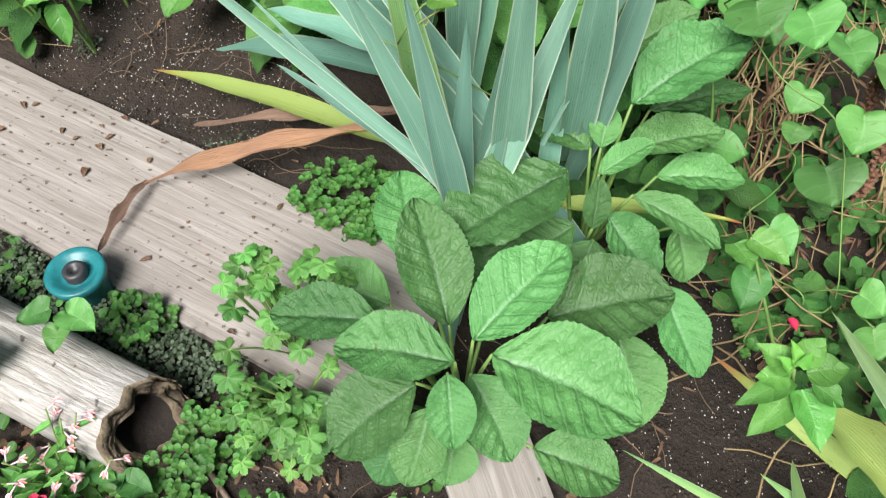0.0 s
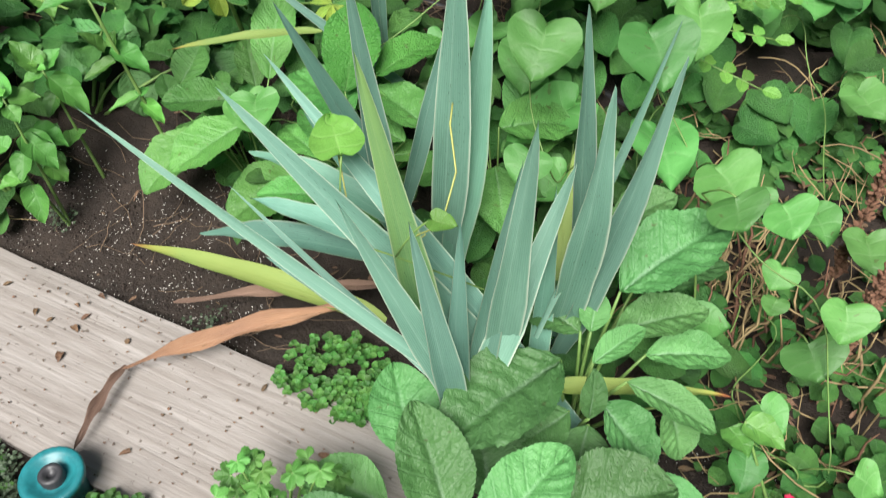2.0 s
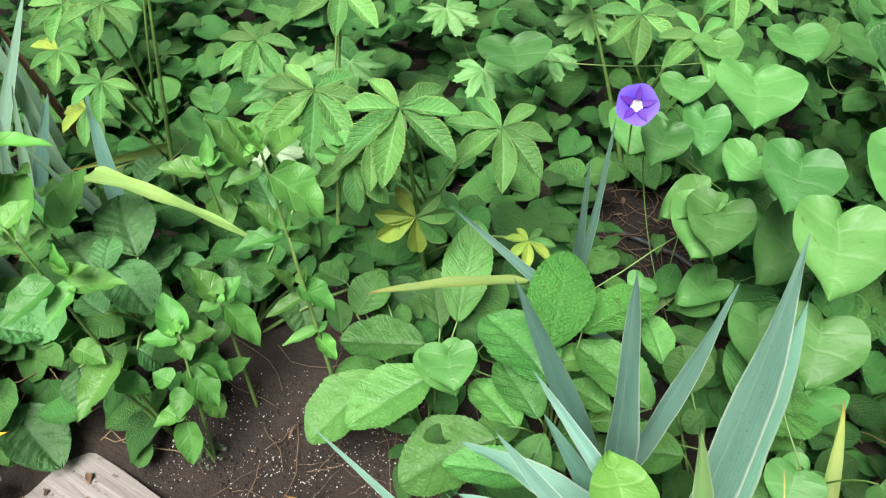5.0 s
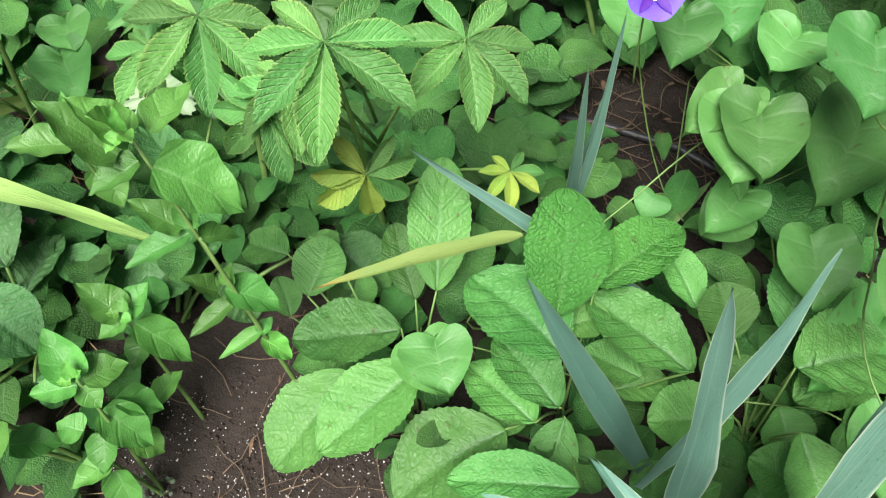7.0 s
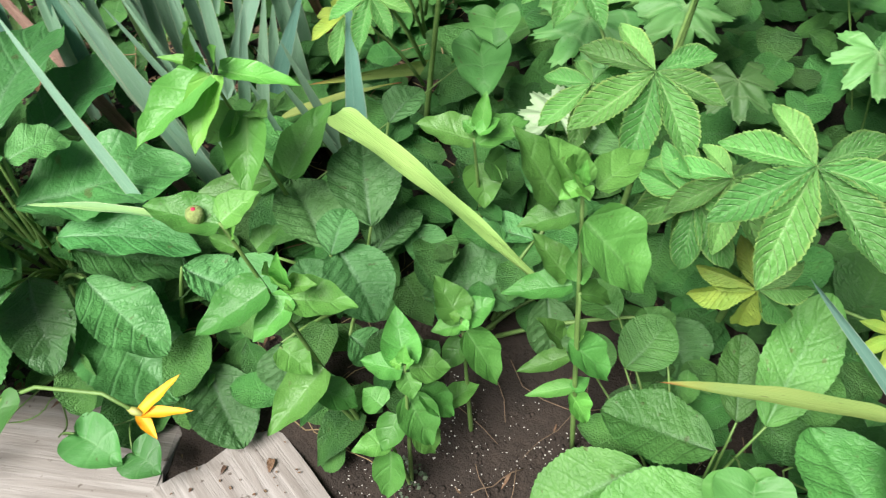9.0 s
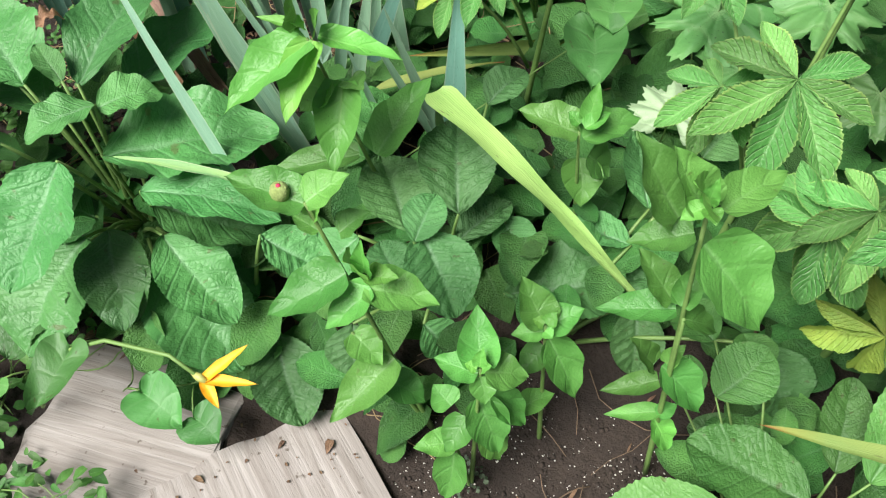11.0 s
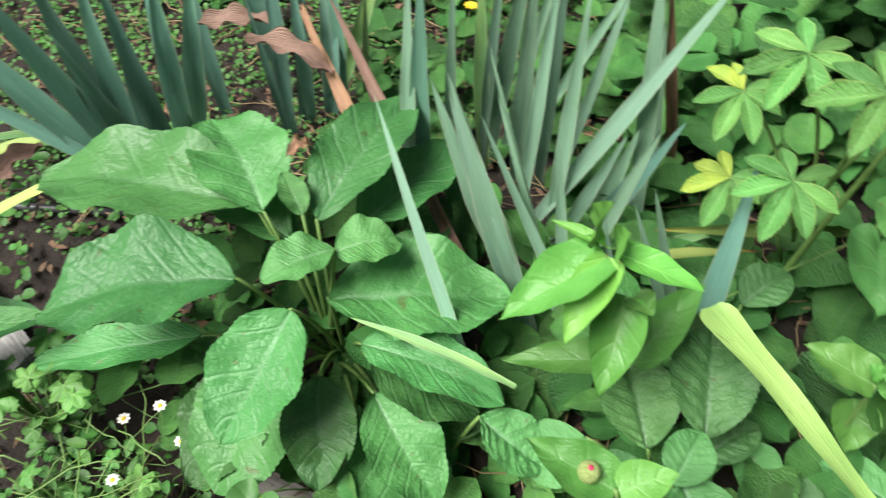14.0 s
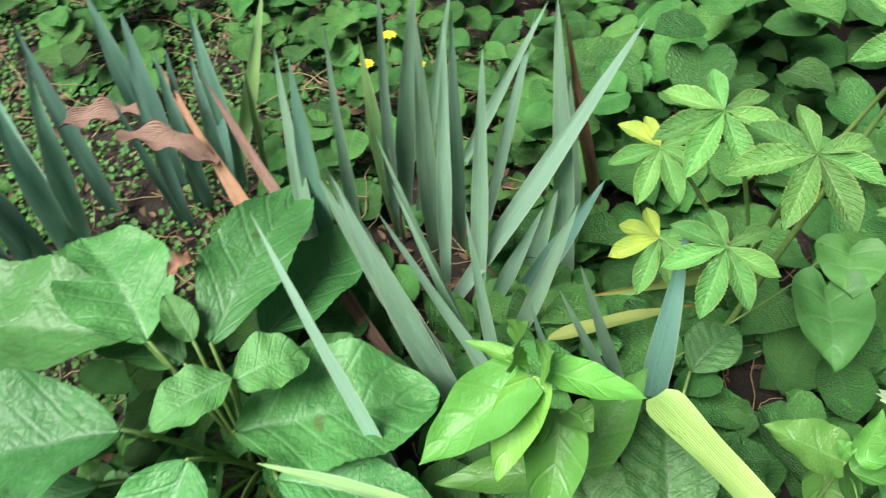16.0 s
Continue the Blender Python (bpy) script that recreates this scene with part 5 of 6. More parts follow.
def polar_leaf(lobes, depth, teeth, seed, rings=5):
    """A hand-shaped leaf cut into toothed lobes; stalk at the origin, tip along y."""
    verts, faces, uvs, n = [(0, 0, 0)], [], [(0.5, 0.0)], lobes * 10
    ph = seed * 1.7
    for r in range(1, rings + 1):
        for k in range(n + 1):
            a = radians(-150 + 300 * k / n)
            lobe = 0.5 + 0.5 * math.cos(2 * math.pi * (lobes * k / n - 0.5))
            edge = 1 - depth * (1 - lobe ** 0.4) + teeth * (0.5 if k % 2 else -0.5)
            edge *= 0.75 + 0.25 * math.cos(a * 0.5)
            q = r / rings
            rad = q * (edge if r == rings else 1 - (1 - edge) * q ** 3) * 0.62
            z = 0.05 * math.sin(lobes * k / n * 2 * math.pi + ph) * q - 0.10 * q * q
            verts.append((rad * math.sin(a), 0.0 + rad * math.cos(a), z))
            uvs.append((0.5 + 0.5 * math.sin(a) * q, 0.5 + 0.5 * math.cos(a) * q))
    for k in range(n):
        faces.append((0, k + 2, k + 1))
    for r in range(rings - 1):
        for k in range(n):
            p = 1 + r * (n + 1) + k
            faces.append((p, p + 1, p + n + 2, p + n + 1))
    return verts, faces, uvs


def lobed_plant(name, place, heads, label, category, lobes, depth, material, group=""):
    base = Vector((*place, ground(*place)))
    p = thing(name, base, label, category, group)
    shapes = [mesh_of("lobed_leaf", *polar_leaf(lobes, depth, 0.10, s)[:2], material, polar_leaf(lobes, depth, 0.10, s)[2]) for s in range(3)]
    for i, (x, y, z, size, heading, pitch) in enumerate(heads):
        at = Vector((x, y, z)) - base
        hang("leaf", shapes[i % 3], p, blade_pose(at, heading, pitch, size, size, (0, -0.25, 1)))
        tube("petiole", bow((0.0, 0.0, 0.0), at, 0.02, 5), 0.0018, STEM, p, 5)


lobed_plant("geranium_plant", (-0.74, 2.12), [(-0.77, 2.07, 0.50, 0.17, 250, -20), (-0.70, 2.0, 0.46, 0.14, 300, -25), (-0.62, 2.15, 0.52, 0.15, 280, -15), (-0.86, 2.2, 0.5, 0.14, 220, -15), (-0.5, 2.05, 0.47, 0.12, 290, -20)], "geranium with deeply cut green leaves", "geranium", 7, 0.55, GERA)
lobed_plant("geranium_plant", (-0.738, 2.267), [(-0.778, 2.167, 0.460, 0.206, 165, -19), (-0.775, 2.191, 0.440, 0.135, -77, -30), (-0.777, 2.181, 0.450, 0.184, 36, -22)], "geranium with large deeply cut blue-green leaves", "geranium", 7, 0.62, GERA)
lobed_plant("geranium_plant", (-0.78, 1.97), [(-0.765, 1.91, 0.41, 0.12, 100, 10)], "geranium with one pale washed-out cut leaf", "geranium", 7, 0.3, PALEG)
lobed_plant("geranium_plant", (-0.2, 2.3), [(-0.15, 2.2, 0.55, 0.14, 250, -20), (-0.3, 2.15, 0.52, 0.13, 290, -25), (-0.05, 2.3, 0.6, 0.14, 270, -15), (-0.4, 2.3, 0.6, 0.14, 300, -15)], "geranium with deeply cut green leaves at the back", "geranium", 7, 0.6, GERA)
r = random.Random(5)
lobed_plant("feverfew_plant", (-0.26, 0.60), [(-0.25 + r.uniform(-0.09, 0.09), 0.60 + r.uniform(-0.07, 0.08), r.uniform(0.14, 0.27), r.uniform(0.024, 0.044), r.uniform(180, 360), r.uniform(-20, 20)) for _ in range(34)], "bright green feverfew with small cut leaves by the board", "feverfew", 5, 0.38, FEVER)
lobed_plant("feverfew_plant", (-0.24, 0.50), [(-0.24 + r.uniform(-0.1, 0.06), 0.49 + r.uniform(-0.12, 0.05), r.uniform(0.05, 0.16), r.uniform(0.025, 0.045), r.uniform(180, 360), r.uniform(-20, 20)) for _ in range(34)], "low feverfew with small cut leaves in soil", "feverfew", 5, 0.38, FEVER)
lobed_plant("feverfew_plant", (-1.83, 1.04), [(-1.83 + r.uniform(-0.08, 0.1), 1.05 + r.uniform(-0.06, 0.08), r.uniform(0.12, 0.24), r.uniform(0.04, 0.07), r.uniform(180, 360), r.uniform(-20, 20)) for _ in range(18)], "feverfew with cut leaves among wiry stems", "feverfew", 5, 0.38, FEVER)
lobed_plant("feverfew_plant", (-1.66, 0.98), [(-1.66 + r.uniform(-0.14, 0.1), 0.98 + r.uniform(-0.12, 0.12), r.uniform(0.04, 0.14), r.uniform(0.03, 0.05), r.uniform(180, 360), r.uniform(-20, 20)) for _ in range(26)], "low feverfew with small daisies", "feverfew", 5, 0.38, FEVER)


# ---- filling leaves ----
def in_bare_soil(x, y):
    return ((x + 0.68) / 0.15) ** 2 + ((y - 1.5) / 0.2) ** 2 < 1 or ((x + 0.68) / 0.24) ** 2 + ((y - 1.27) / 0.24) ** 2 < 1 or ((x - 0.12) / 0.17) ** 2 + ((y - 1.98) / 0.15) ** 2 < 1 or ((x - 0.40) / 0.20) ** 2 + ((y - 0.42) / 0.16) ** 2 < 1


def on_board(x, y):
    u, v = (x + 0.635) * 0.881 - (y - 0.94) * 0.473, (x + 0.635) * 0.473 + (y - 0.94) * 0.881
    w, q = (x + 1.35) * 0.966 + (y - 1.17) * 0.259, -(x + 1.35) * 0.259 + (y - 1.17) * 0.966
    return (abs(u) < 0.69 and abs(v) < 0.185) or (abs(w) < 0.18 and abs(q) < 0.11) or (abs(x + 2.46) < 0.5 and abs(y - 1.03) < 0.11)


def scatter(name, label, category, material, count, box, size, kinds, top, pitch=(-40, 15), seed=1, wide=(0.7, 1.0), keep=None, nv=8, nu=4, face=(180, 360)):
    """Leaves strewn through a box of the plan, each with its own tilt."""
    verts, faces, uvs = [], [], []
    q = random.Random(seed)
    shapes = [blade_data(k, random.Random(seed + i), nv=nv, nu=nu, arch=0.08, cup=0.15, wave=0.02) for i, k in enumerate(kinds)]
    x0, y0, x1, y1 = box
    for i in range(count):
        x, y = q.uniform(x0, x1), q.uniform(y0, y1)
        if on_board(x, y) or (keep and not keep(x, y)) or ((x + 0.8) / 3.1) ** 2 + ((y - 1.6) / 2.7) ** 2 > 1 + 0.5 * noise.noise((x * 2, y * 2, 8)):
            continue
        g = ground(x, y)
        z = g + 0.012 + (q.random() ** 1.3) * max(0.01, top(x, y))
        L = q.uniform(*size)
        p = q.uniform(*pitch)
        m = blade_pose((x, y, max(z, g + 0.01 - min(0, math.sin(radians(p))) * L)), q.uniform(*face), p, L, L * q.uniform(*wide), (0, -0.2, 1))
        bv, bf, bu = shapes[i % len(shapes)]
        k = len(verts)
        verts += [tuple(m @ Vector(v)) for v in bv]
        faces += [tuple(a + k for a in f) for f in bf]
        uvs += bu
    return tagged(new(name, mesh_of(name, verts, faces, material, uvs)), label, category, kind="stuff")


def clear(x, y):
    return not in_bare_soil(x, y)


scatter("low_foliage", "dense mixed green leaves at the back of the bed", "foliage", BACKL, 3000, (-1.45, 1.85, 1.7, 4.3), (0.06, 0.12), ("heart", "seed", "zin", "heart", "seed"), lambda x, y: 0.14 + 0.36 * smooth(1.9, 2.7, y) + 0.12 * noise.noise((x * 3, y * 3, 5)), seed=3, keep=clear)
scatter("low_foliage", "low broad seedling leaves between the plants", "foliage", BACKL, 420, (-1.35, 1.3, 0.45, 1.9), (0.05, 0.12), ("seed", "fox", "zin", "seed"), lambda x, y: 0.16, seed=4, keep=clear, wide=(0.5, 0.75), nv=10, nu=6)
scatter("low_foliage", "shaded leaves under the irises and foxgloves", "foliage", BACKL, 120, (0.02, 0.85, 0.6, 1.35), (0.07, 0.12), ("seed", "fox"), lambda x, y: 0.18, seed=5, wide=(0.5, 0.75), nv=10, nu=6)
scatter("low_foliage", "hanging heart leaves of the vine wall", "foliage", BACKL, 300, (0.2, 1.42, 1.6, 2.4), (0.07, 0.11), ("heart",), lambda x, y: 0.2 + 0.45 * smooth(1.4, 2.0, y), (-55, -5), seed=6, keep=clear, wide=(0.9, 1.05), nv=10, nu=6)
scatter("low_foliage", "small weeds and vine leaves over dry litter", "foliage", BACKL, 1700, (0.45, 0.15, 1.5, 1.6), (0.02, 0.06), ("heart", "seed", "zin"), lambda x, y: 0.12, seed=7, keep=lambda x, y: clear(x, y) and noise.noise((x * 6, y * 6, 12)) > -0.15)
scatter("low_foliage", "small weeds behind the far irises", "foliage", BACKL, 2800, (-3.3, 1.9, -1.2, 4.3), (0.03, 0.09), ("heart", "seed", "zin"), lambda x, y: 0.10 + 0.2 * smooth(2.0, 3.0, y), seed=8, keep=lambda x, y: noise.noise((x * 3, y * 3, 2)) > -0.5 + 0.4 * smooth(2.4, 1.9, y) * 1.0)
scatter("low_foliage", "shaded leaves under the large foxglove", "foliage", BACKL, 170, (-1.8, 1.2, -1.1, 1.8), (0.06, 0.13), ("fox", "seed"), lambda x, y: 0.18, seed=9, wide=(0.5, 0.7), nv=10, nu=6)
scatter("ground_weeds", "tiny bright weeds in the soil", "weeds", SMALL, 800, (-0.65, 0.15, 0.0, 0.68), (0.008, 0.022), ("seed",), lambda x, y: 0.05, seed=10, keep=lambda x, y: noise.noise((x * 9, y * 9, 7)) > 0.0 and ((x + 0.7) * 0.9 - (y - 0.515) * 0.42 > 0.28 or y > 0.62), nv=4, nu=2, face=(0, 360))
scatter("ground_weeds", "dark small weeds round the teal spool", "weeds", SMALL, 260, (-1.0, 0.66, -0.42, 0.92), (0.01, 0.024), ("seed", "zin"), lambda x, y: 0.05, seed=16, nv=4, nu=2, face=(0, 360))
scatter("thyme_mat", "dense grey-green thyme between board and post", "thyme", GREY, 9000, (-0.98, 0.52, -0.34, 0.92), (0.005, 0.011), ("seed",), lambda x, y: 0.04, seed=27, keep=lambda x, y: (x + 0.725) * 0.432 + (y - 0.562) * 0.902 > 0.075 and noise.noise((x * 9, y * 9, 4)) > -0.25, nv=3, nu=2, face=(0, 360))
scatter("ground_weeds", "tiny weeds by the bleached board", "weeds", SMALL, 2600, (-2.6, 0.6, -1.5, 1.6), (0.01, 0.03), ("seed", "zin"), lambda x, y: 0.06, seed=11, keep=lambda x, y: noise.noise((x * 6, y * 6, 7)) > -0.1, nv=4, nu=2, face=(0, 360))
scatter("ground_weeds", "salvia leaves and weeds against the post", "weeds", SMALL, 420, (-1.05, 0.2, -0.42, 0.62), (0.02, 0.05), ("seed", "zin"), lambda x, y: 0.12, seed=21, keep=lambda x, y: (x + 0.725) * 0.432 + (y - 0.562) * 0.902 < -0.10, nv=6, nu=4, face=(0, 360), wide=(0.4, 0.6))
scatter("leaf_litter", "pale crumbled leaves and bark on trodden ground", "leaf litter", LITTER, 2600, (-3.2, 1.2, -1.1, 2.8), (0.008, 0.035), ("zin",), lambda x, y: 0.01, (-15, 15), seed=23, wide=(0.2, 0.6), nv=4, nu=2, face=(0, 360))
scatter("ground_weeds", "feathery weeds round the short cracked board", "weeds", SMALL, 1100, (-1.8, 0.7, -1.05, 1.12), (0.012, 0.04), ("seed", "zin"), lambda x, y: 0.09, seed=24, keep=lambda x, y: noise.noise((x * 7, y * 7, 5)) > -0.25, nv=5, nu=2, face=(0, 360), wide=(0.35, 0.6))
scatter("leaf_litter", "brown leaf bits and bark in front of the post", "leaf litter", LITTER, 260, (-0.75, 0.15, -0.1, 0.6), (0.012, 0.035), ("zin",), lambda x, y: 0.01, (-15, 15), seed=22, wide=(0.15, 0.45), nv=4, nu=2, face=(0, 360))
scatter("thyme_mat", "grey-green creeping thyme mats on bare soil", "thyme", GREY, 9000, (-0.95, 0.5, -0.38, 1.45), (0.005, 0.010), ("seed",), lambda x, y: 0.025, seed=12, keep=lambda x, y: ((x + 0.44) ** 2 + (y - 0.66) ** 2 < 0.02 or (x + 0.80) ** 2 + (y - 0.80) ** 2 < 0.02 or noise.noise((x * 8, y * 8, 1)) > 0.42), nv=3, nu=2, face=(0, 360))
scatter("thyme_mat", "dry moss and creeping weeds on trodden ground", "moss", SMALL, 15000, (-3.3, 1.25, -1.7, 2.6), (0.006, 0.016), ("seed",), lambda x, y: 0.02, seed=13, keep=lambda x, y: noise.noise((x * 5, y * 5, 1)) > -0.35, nv=3, nu=2, face=(0, 360))
scatter("leaf_litter", "brown and tan dead leaves under the vines", "leaf litter", LITTER, 420, (0.5, 0.45, 1.3, 1.5), (0.015, 0.045), ("zin",), lambda x, y: 0.03, (-25, 25), seed=15, wide=(0.15, 0.4), nv=5, nu=2, face=(0, 360))
scatter("leaf_litter", "curled brown dead leaf bits on soil", "leaf litter", LITTER, 1300, (-3.0, 0.2, 1.4, 2.4), (0.008, 0.032), ("zin",), lambda x, y: 0.008, (-15, 15), seed=14, wide=(0.15, 0.45), nv=4, nu=2, face=(0, 360))


def clover(place, spread, count, label, seed):
    """Stalked four-part clover leaves."""
    q = random.Random(seed)
    verts, faces, uvs = [], [], []
    shape = blade_data("seed", q, nv=5, nu=4, arch=0.03, cup=0.2, wave=0.01)
    for i in range(count):
        a, d = q.uniform(0, 6.3), spread * math.sqrt(q.random())
        c = Vector((d * math.cos(a) * 1.3, d * math.sin(a), 0.02 + 0.045 * q.random()))
        s = q.uniform(0.010, 0.016)
        for k in range(4 if i % 2 else 3):
            m = blade_pose(c, 90 * k + 30 * i, q.uniform(-15, 15), s, s)
            n = len(verts)
            verts += [tuple(m @ Vector(v)) for v in shape[0]]
            faces += [tuple(x + n for x in f) for f in shape[1]]
            uvs += shape[2]
    ob = new("clover_patch", mesh_of("clover_patch", verts, faces, SMALL, uvs))
    ob.matrix_basis = pose(*place, ground(*place))
    tagged(ob, label, "clover", "clover patches", "stuff")


clover((-0.19, 0.935), 0.085, 150, "bright green clover patch between board and irises", 1)
clover((-0.14, 0.87), 0.05, 70, "small clover patch beside the board", 2)
clover((-0.36, 0.44), 0.07, 80, "bright clover patch by the rotten post end", 3)
clover((-0.44, 0.36), 0.05, 40, "clover leaves in dark soil", 4)
clover((-0.55, 0.66), 0.05, 50, "clover beside the teal spool", 5)
clover((0.62, 0.62), 0.08, 60, "thin clover among dry stems", 6)


# ---- soil detail ----
def crumbs(name, label, category, material, count, boxes, size, seed):
    q = random.Random(seed)
    verts, faces = [], []
    for i in range(count):
        x0, y0, x1, y1 = boxes[i % len(boxes)]
        x, y = q.uniform(x0, x1), q.uniform(y0, y1)
        if on_board(x, y):
            continue
        s = q.uniform(*size) * q.uniform(0.6, 1.2)
        c = Vector((x, y, ground(x, y) + s * 0.3))
        k = len(verts)
        for d in ((1, 0, 0), (0, 1, 0), (-1, 0, 0), (0, -1, 0), (0, 0, 0.8), (0, 0, -0.8)):
            verts.append(tuple(c + Vector(d) * s * q.uniform(0.6, 1.1)))
        for f in ((0, 1, 4), (1, 2, 4), (2, 3, 4), (3, 0, 4), (1, 0, 5), (2, 1, 5), (3, 2, 5), (0, 3, 5)):
            faces.append(tuple(a + k for a in f))
    tagged(new(name, mesh_of(name, verts, faces, material)), label, category, kind="stuff")


SOILS = ((-0.95, 0.95, -0.35, 1.55), (-0.6, 0.2, 0.1, 0.9), (0.2, 0.2, 0.7, 0.8), (-0.1, 1.8, 0.4, 2.2), (-2.6, 0.7, -1.4, 2.2))
crumbs("soil_crumbs", "dark crumbs of loose soil", "soil", CRUMB, 14000, SOILS, (0.0018, 0.006), 1)
crumbs("perlite_grains", "white grains scattered in potting soil", "perlite", PERLITE, 6000, SOILS[:3] + SOILS[:1], (0.0009, 0.0024), 2)


def strands(name, label, category, material, count, box, length, lift, seed, radius=(0.0006, 0.0014)):
    q = random.Random(seed)
    v, f = [], []
    for i in range(count):
        x, y = q.uniform(box[0], box[2]), q.uniform(box[1], box[3])
        a, L = q.uniform(0, 6.3), q.uniform(*length)
        pts, h = [], q.uniform(0.0, lift)
        for k in range(6):
            s = (k / 5 - 0.5) * L
            px, py = x + s * math.cos(a), y + s * math.sin(a)
            a += q.uniform(-0.25, 0.25)
            pts.append((px, py, ground(px, py) + 0.006 + h + q.uniform(0, 0.01)))
        if any(on_board(p[0], p[1]) for p in pts):
            continue
        tv, tf = tube_data(pts, q.uniform(*radius), 4)
        f += [tuple(b + len(v) for b in g) for g in tf]
        v += tv
    tagged(new(name, mesh_of(name, v, f, material)), label, category, kind="stuff")


strands("dry_stems", "thin dry stems and roots lying on soil", "dry stems", TWIG, 70, (-1.0, 1.0, -0.2, 1.6), (0.05, 0.22), 0.006, 1, (0.0005, 0.0012))
strands("dry_stems", "straw and dry stems under the vines", "dry stems", STRAW, 260, (0.45, 0.3, 1.4, 1.7), (0.08, 0.3), 0.12, 2, (0.0008, 0.002))
strands("dry_stems", "dry bits under the foxgloves", "dry stems", TWIG, 120, (-0.6, 0.15, 0.6, 0.9), (0.04, 0.16), 0.01, 3)
strands("dry_stems", "pale dry stems at the back", "dry stems", TWIG, 120, (-0.1, 1.75, 0.5, 2.3), (0.05, 0.25), 0.02, 4)
strands("dry_stems", "straw and dead stems round the far irises", "dry stems", STRAW, 420, (-3.0, 1.3, -0.9, 2.6), (0.05, 0.22), 0.05, 5)
strands("wiry_stems", "wiry green stems trailing over the short board", "stems", STEM, 60, (-1.6, 0.9, -1.1, 1.15), (0.08, 0.25), 0.1, 7, (0.0008, 0.0018))
strands("wiry_stems", "wiry green stems tangled by the bleached board", "stems", STEM, 90, (-2.0, 0.75, -1.5, 1.15), (0.1, 0.3), 0.16, 6, (0.0008, 0.0018))


# ---- flowers ----
def morning_glory():
    p = thing("morning_glory_flower", (-0.06, 1.588, 0.765), "violet morning glory flower with purple stripes and pale throat", "flower")
    aim = Vector((-0.1, -0.72, 0.6)).to_track_quat("Z", "Y").to_matrix().to_4x4()

    def ring_mesh(name, material, rows, own, lift=0.0, label=""):
        n, v, f = 50, [], []
        for i, (r, z) in enumerate(rows):
            for k in range(n):
                a = 2 * math.pi * k / n
                rr = r * (1 + 0.04 * math.cos(5 * a) * (r / 0.035))
                v.append((rr * math.cos(a), rr * math.sin(a), z + lift))
        for i in range(len(rows) - 1):
            for k in range(n):
                f.append((i * n + k, i * n + (k + 1) % n, (i + 1) * n + (k + 1) % n, (i + 1) * n + k))
        return hang(name, mesh_of(name, v, f, material), own, aim if own is p else None, label)

    corolla = ring_mesh("corolla", VIOLET, [(0.0345, 0.0), (0.030, -0.001), (0.024, -0.003), (0.017, -0.007), (0.011, -0.013), (0.006, -0.028), (0.003, -0.05)], p)
    for k in range(5):
        a = radians(72 * k + 18)
        m = Matrix.Rotation(a - math.pi / 2, 4, "Z") @ pose(0, 0.0085, -0.0056, 17, 0, 0) @ Matrix.Diagonal((0.0115, 0.025, 0.004, 1))
        hang("stripe", leaf_mesh("zin", PURPLE), corolla, m, "dark purple stripe")
    ring_mesh("throat", WHITE, [(0.0105, -0.0125), (0.0075, -0.0165), (0.0045, -0.0190), (0.001, -0.0195)], corolla, 0.0015, "pale pink throat")
    tube("stalk", bow(aim @ Vector((0, 0, -0.05)), (0.03, 0.08, -0.2), -0.02, 5), 0.0015, STEM, p, 5)


morning_glory()


def orange_flower():
    p = thing("orange_flower", (-1.20, 1.235, 0.20), "wilting orange flower with two long narrow petals", "flower")
    for heading, pitch, L in ((66, 18, 0.085), (24, 4, 0.085), (-25, -20, 0.05)):
        leaf(p, "zin", ORANGE, (0, 0, 0), heading, pitch, L, 0.02, name="petal")
    tube("stalk", [(0.0, 0.0, 0.0), (-0.06, 0.0, 0.02), (-0.16, -0.03, 0.02), (-0.24, -0.08, -0.02), (-0.28, -0.13, -0.16)], 0.0035, STEM, p, 6)
    tube("calyx", [(-0.02, 0.0, 0.004), (-0.008, 0, 0.002), (0.006, 0, 0)], [0.003, 0.007, 0.004], STEMY, p, 8)


orange_flower()


def daisy(place, s=0.011, petal=WHITE, label="tiny white feverfew daisy with yellow middle"):
    p = thing("daisy", place, label, "flower", "tiny daisies")
    tube("stalk", bow((0.0, 0, 0), (0.004, -0.03, ground(place[0], place[1]) - place[2]), 0.0, 4), 0.0008, STEM, p, 4)
    for k in range(8):
        leaf(p, "seed", petal, (0, 0, 0), 45 * k, 8, s, s * 0.6, name="petal")
    tube("middle", [(0, 0, -0.001), (0, 0, 0.002), (0, 0, 0.0035)], [0.003, 0.0042, 0.002], YELLOW, p, 8)


for x, y, z in ((-1.59, 1.156, 0.15), (-1.665, 1.17, 0.15), (-1.63, 1.05, 0.12), (-1.60, 0.98, 0.12), (-1.70, 1.12, 0.13), (-1.545, 1.27, 0.13), (-1.57, 0.92, 0.12)):
    daisy((x, y, z))


for x, y, z in ((-1.857, 2.22, 0.369), (-1.87, 2.16, 0.33), (-1.80, 2.24, 0.31)):
    daisy((x, y, z), 0.016, YELLOW, "small yellow flower among weeds behind the irises")


def larkspur():
    p = thing("larkspur_flower", (-1.73, 0.895, 0.16), "small bright violet larkspur flower on a wiry stem", "flower")
    for k in range(5):
        leaf(p, "zin", VIOLET, (0, 0, 0), 72 * k + 10, 20 - 15 * (k % 2), 0.022, 0.012, name="petal")
    tube("stem", bow((0, 0, 0), (0.03, -0.06, -0.16), -0.02, 5), 0.0014, STEM, p, 5)


larkspur()


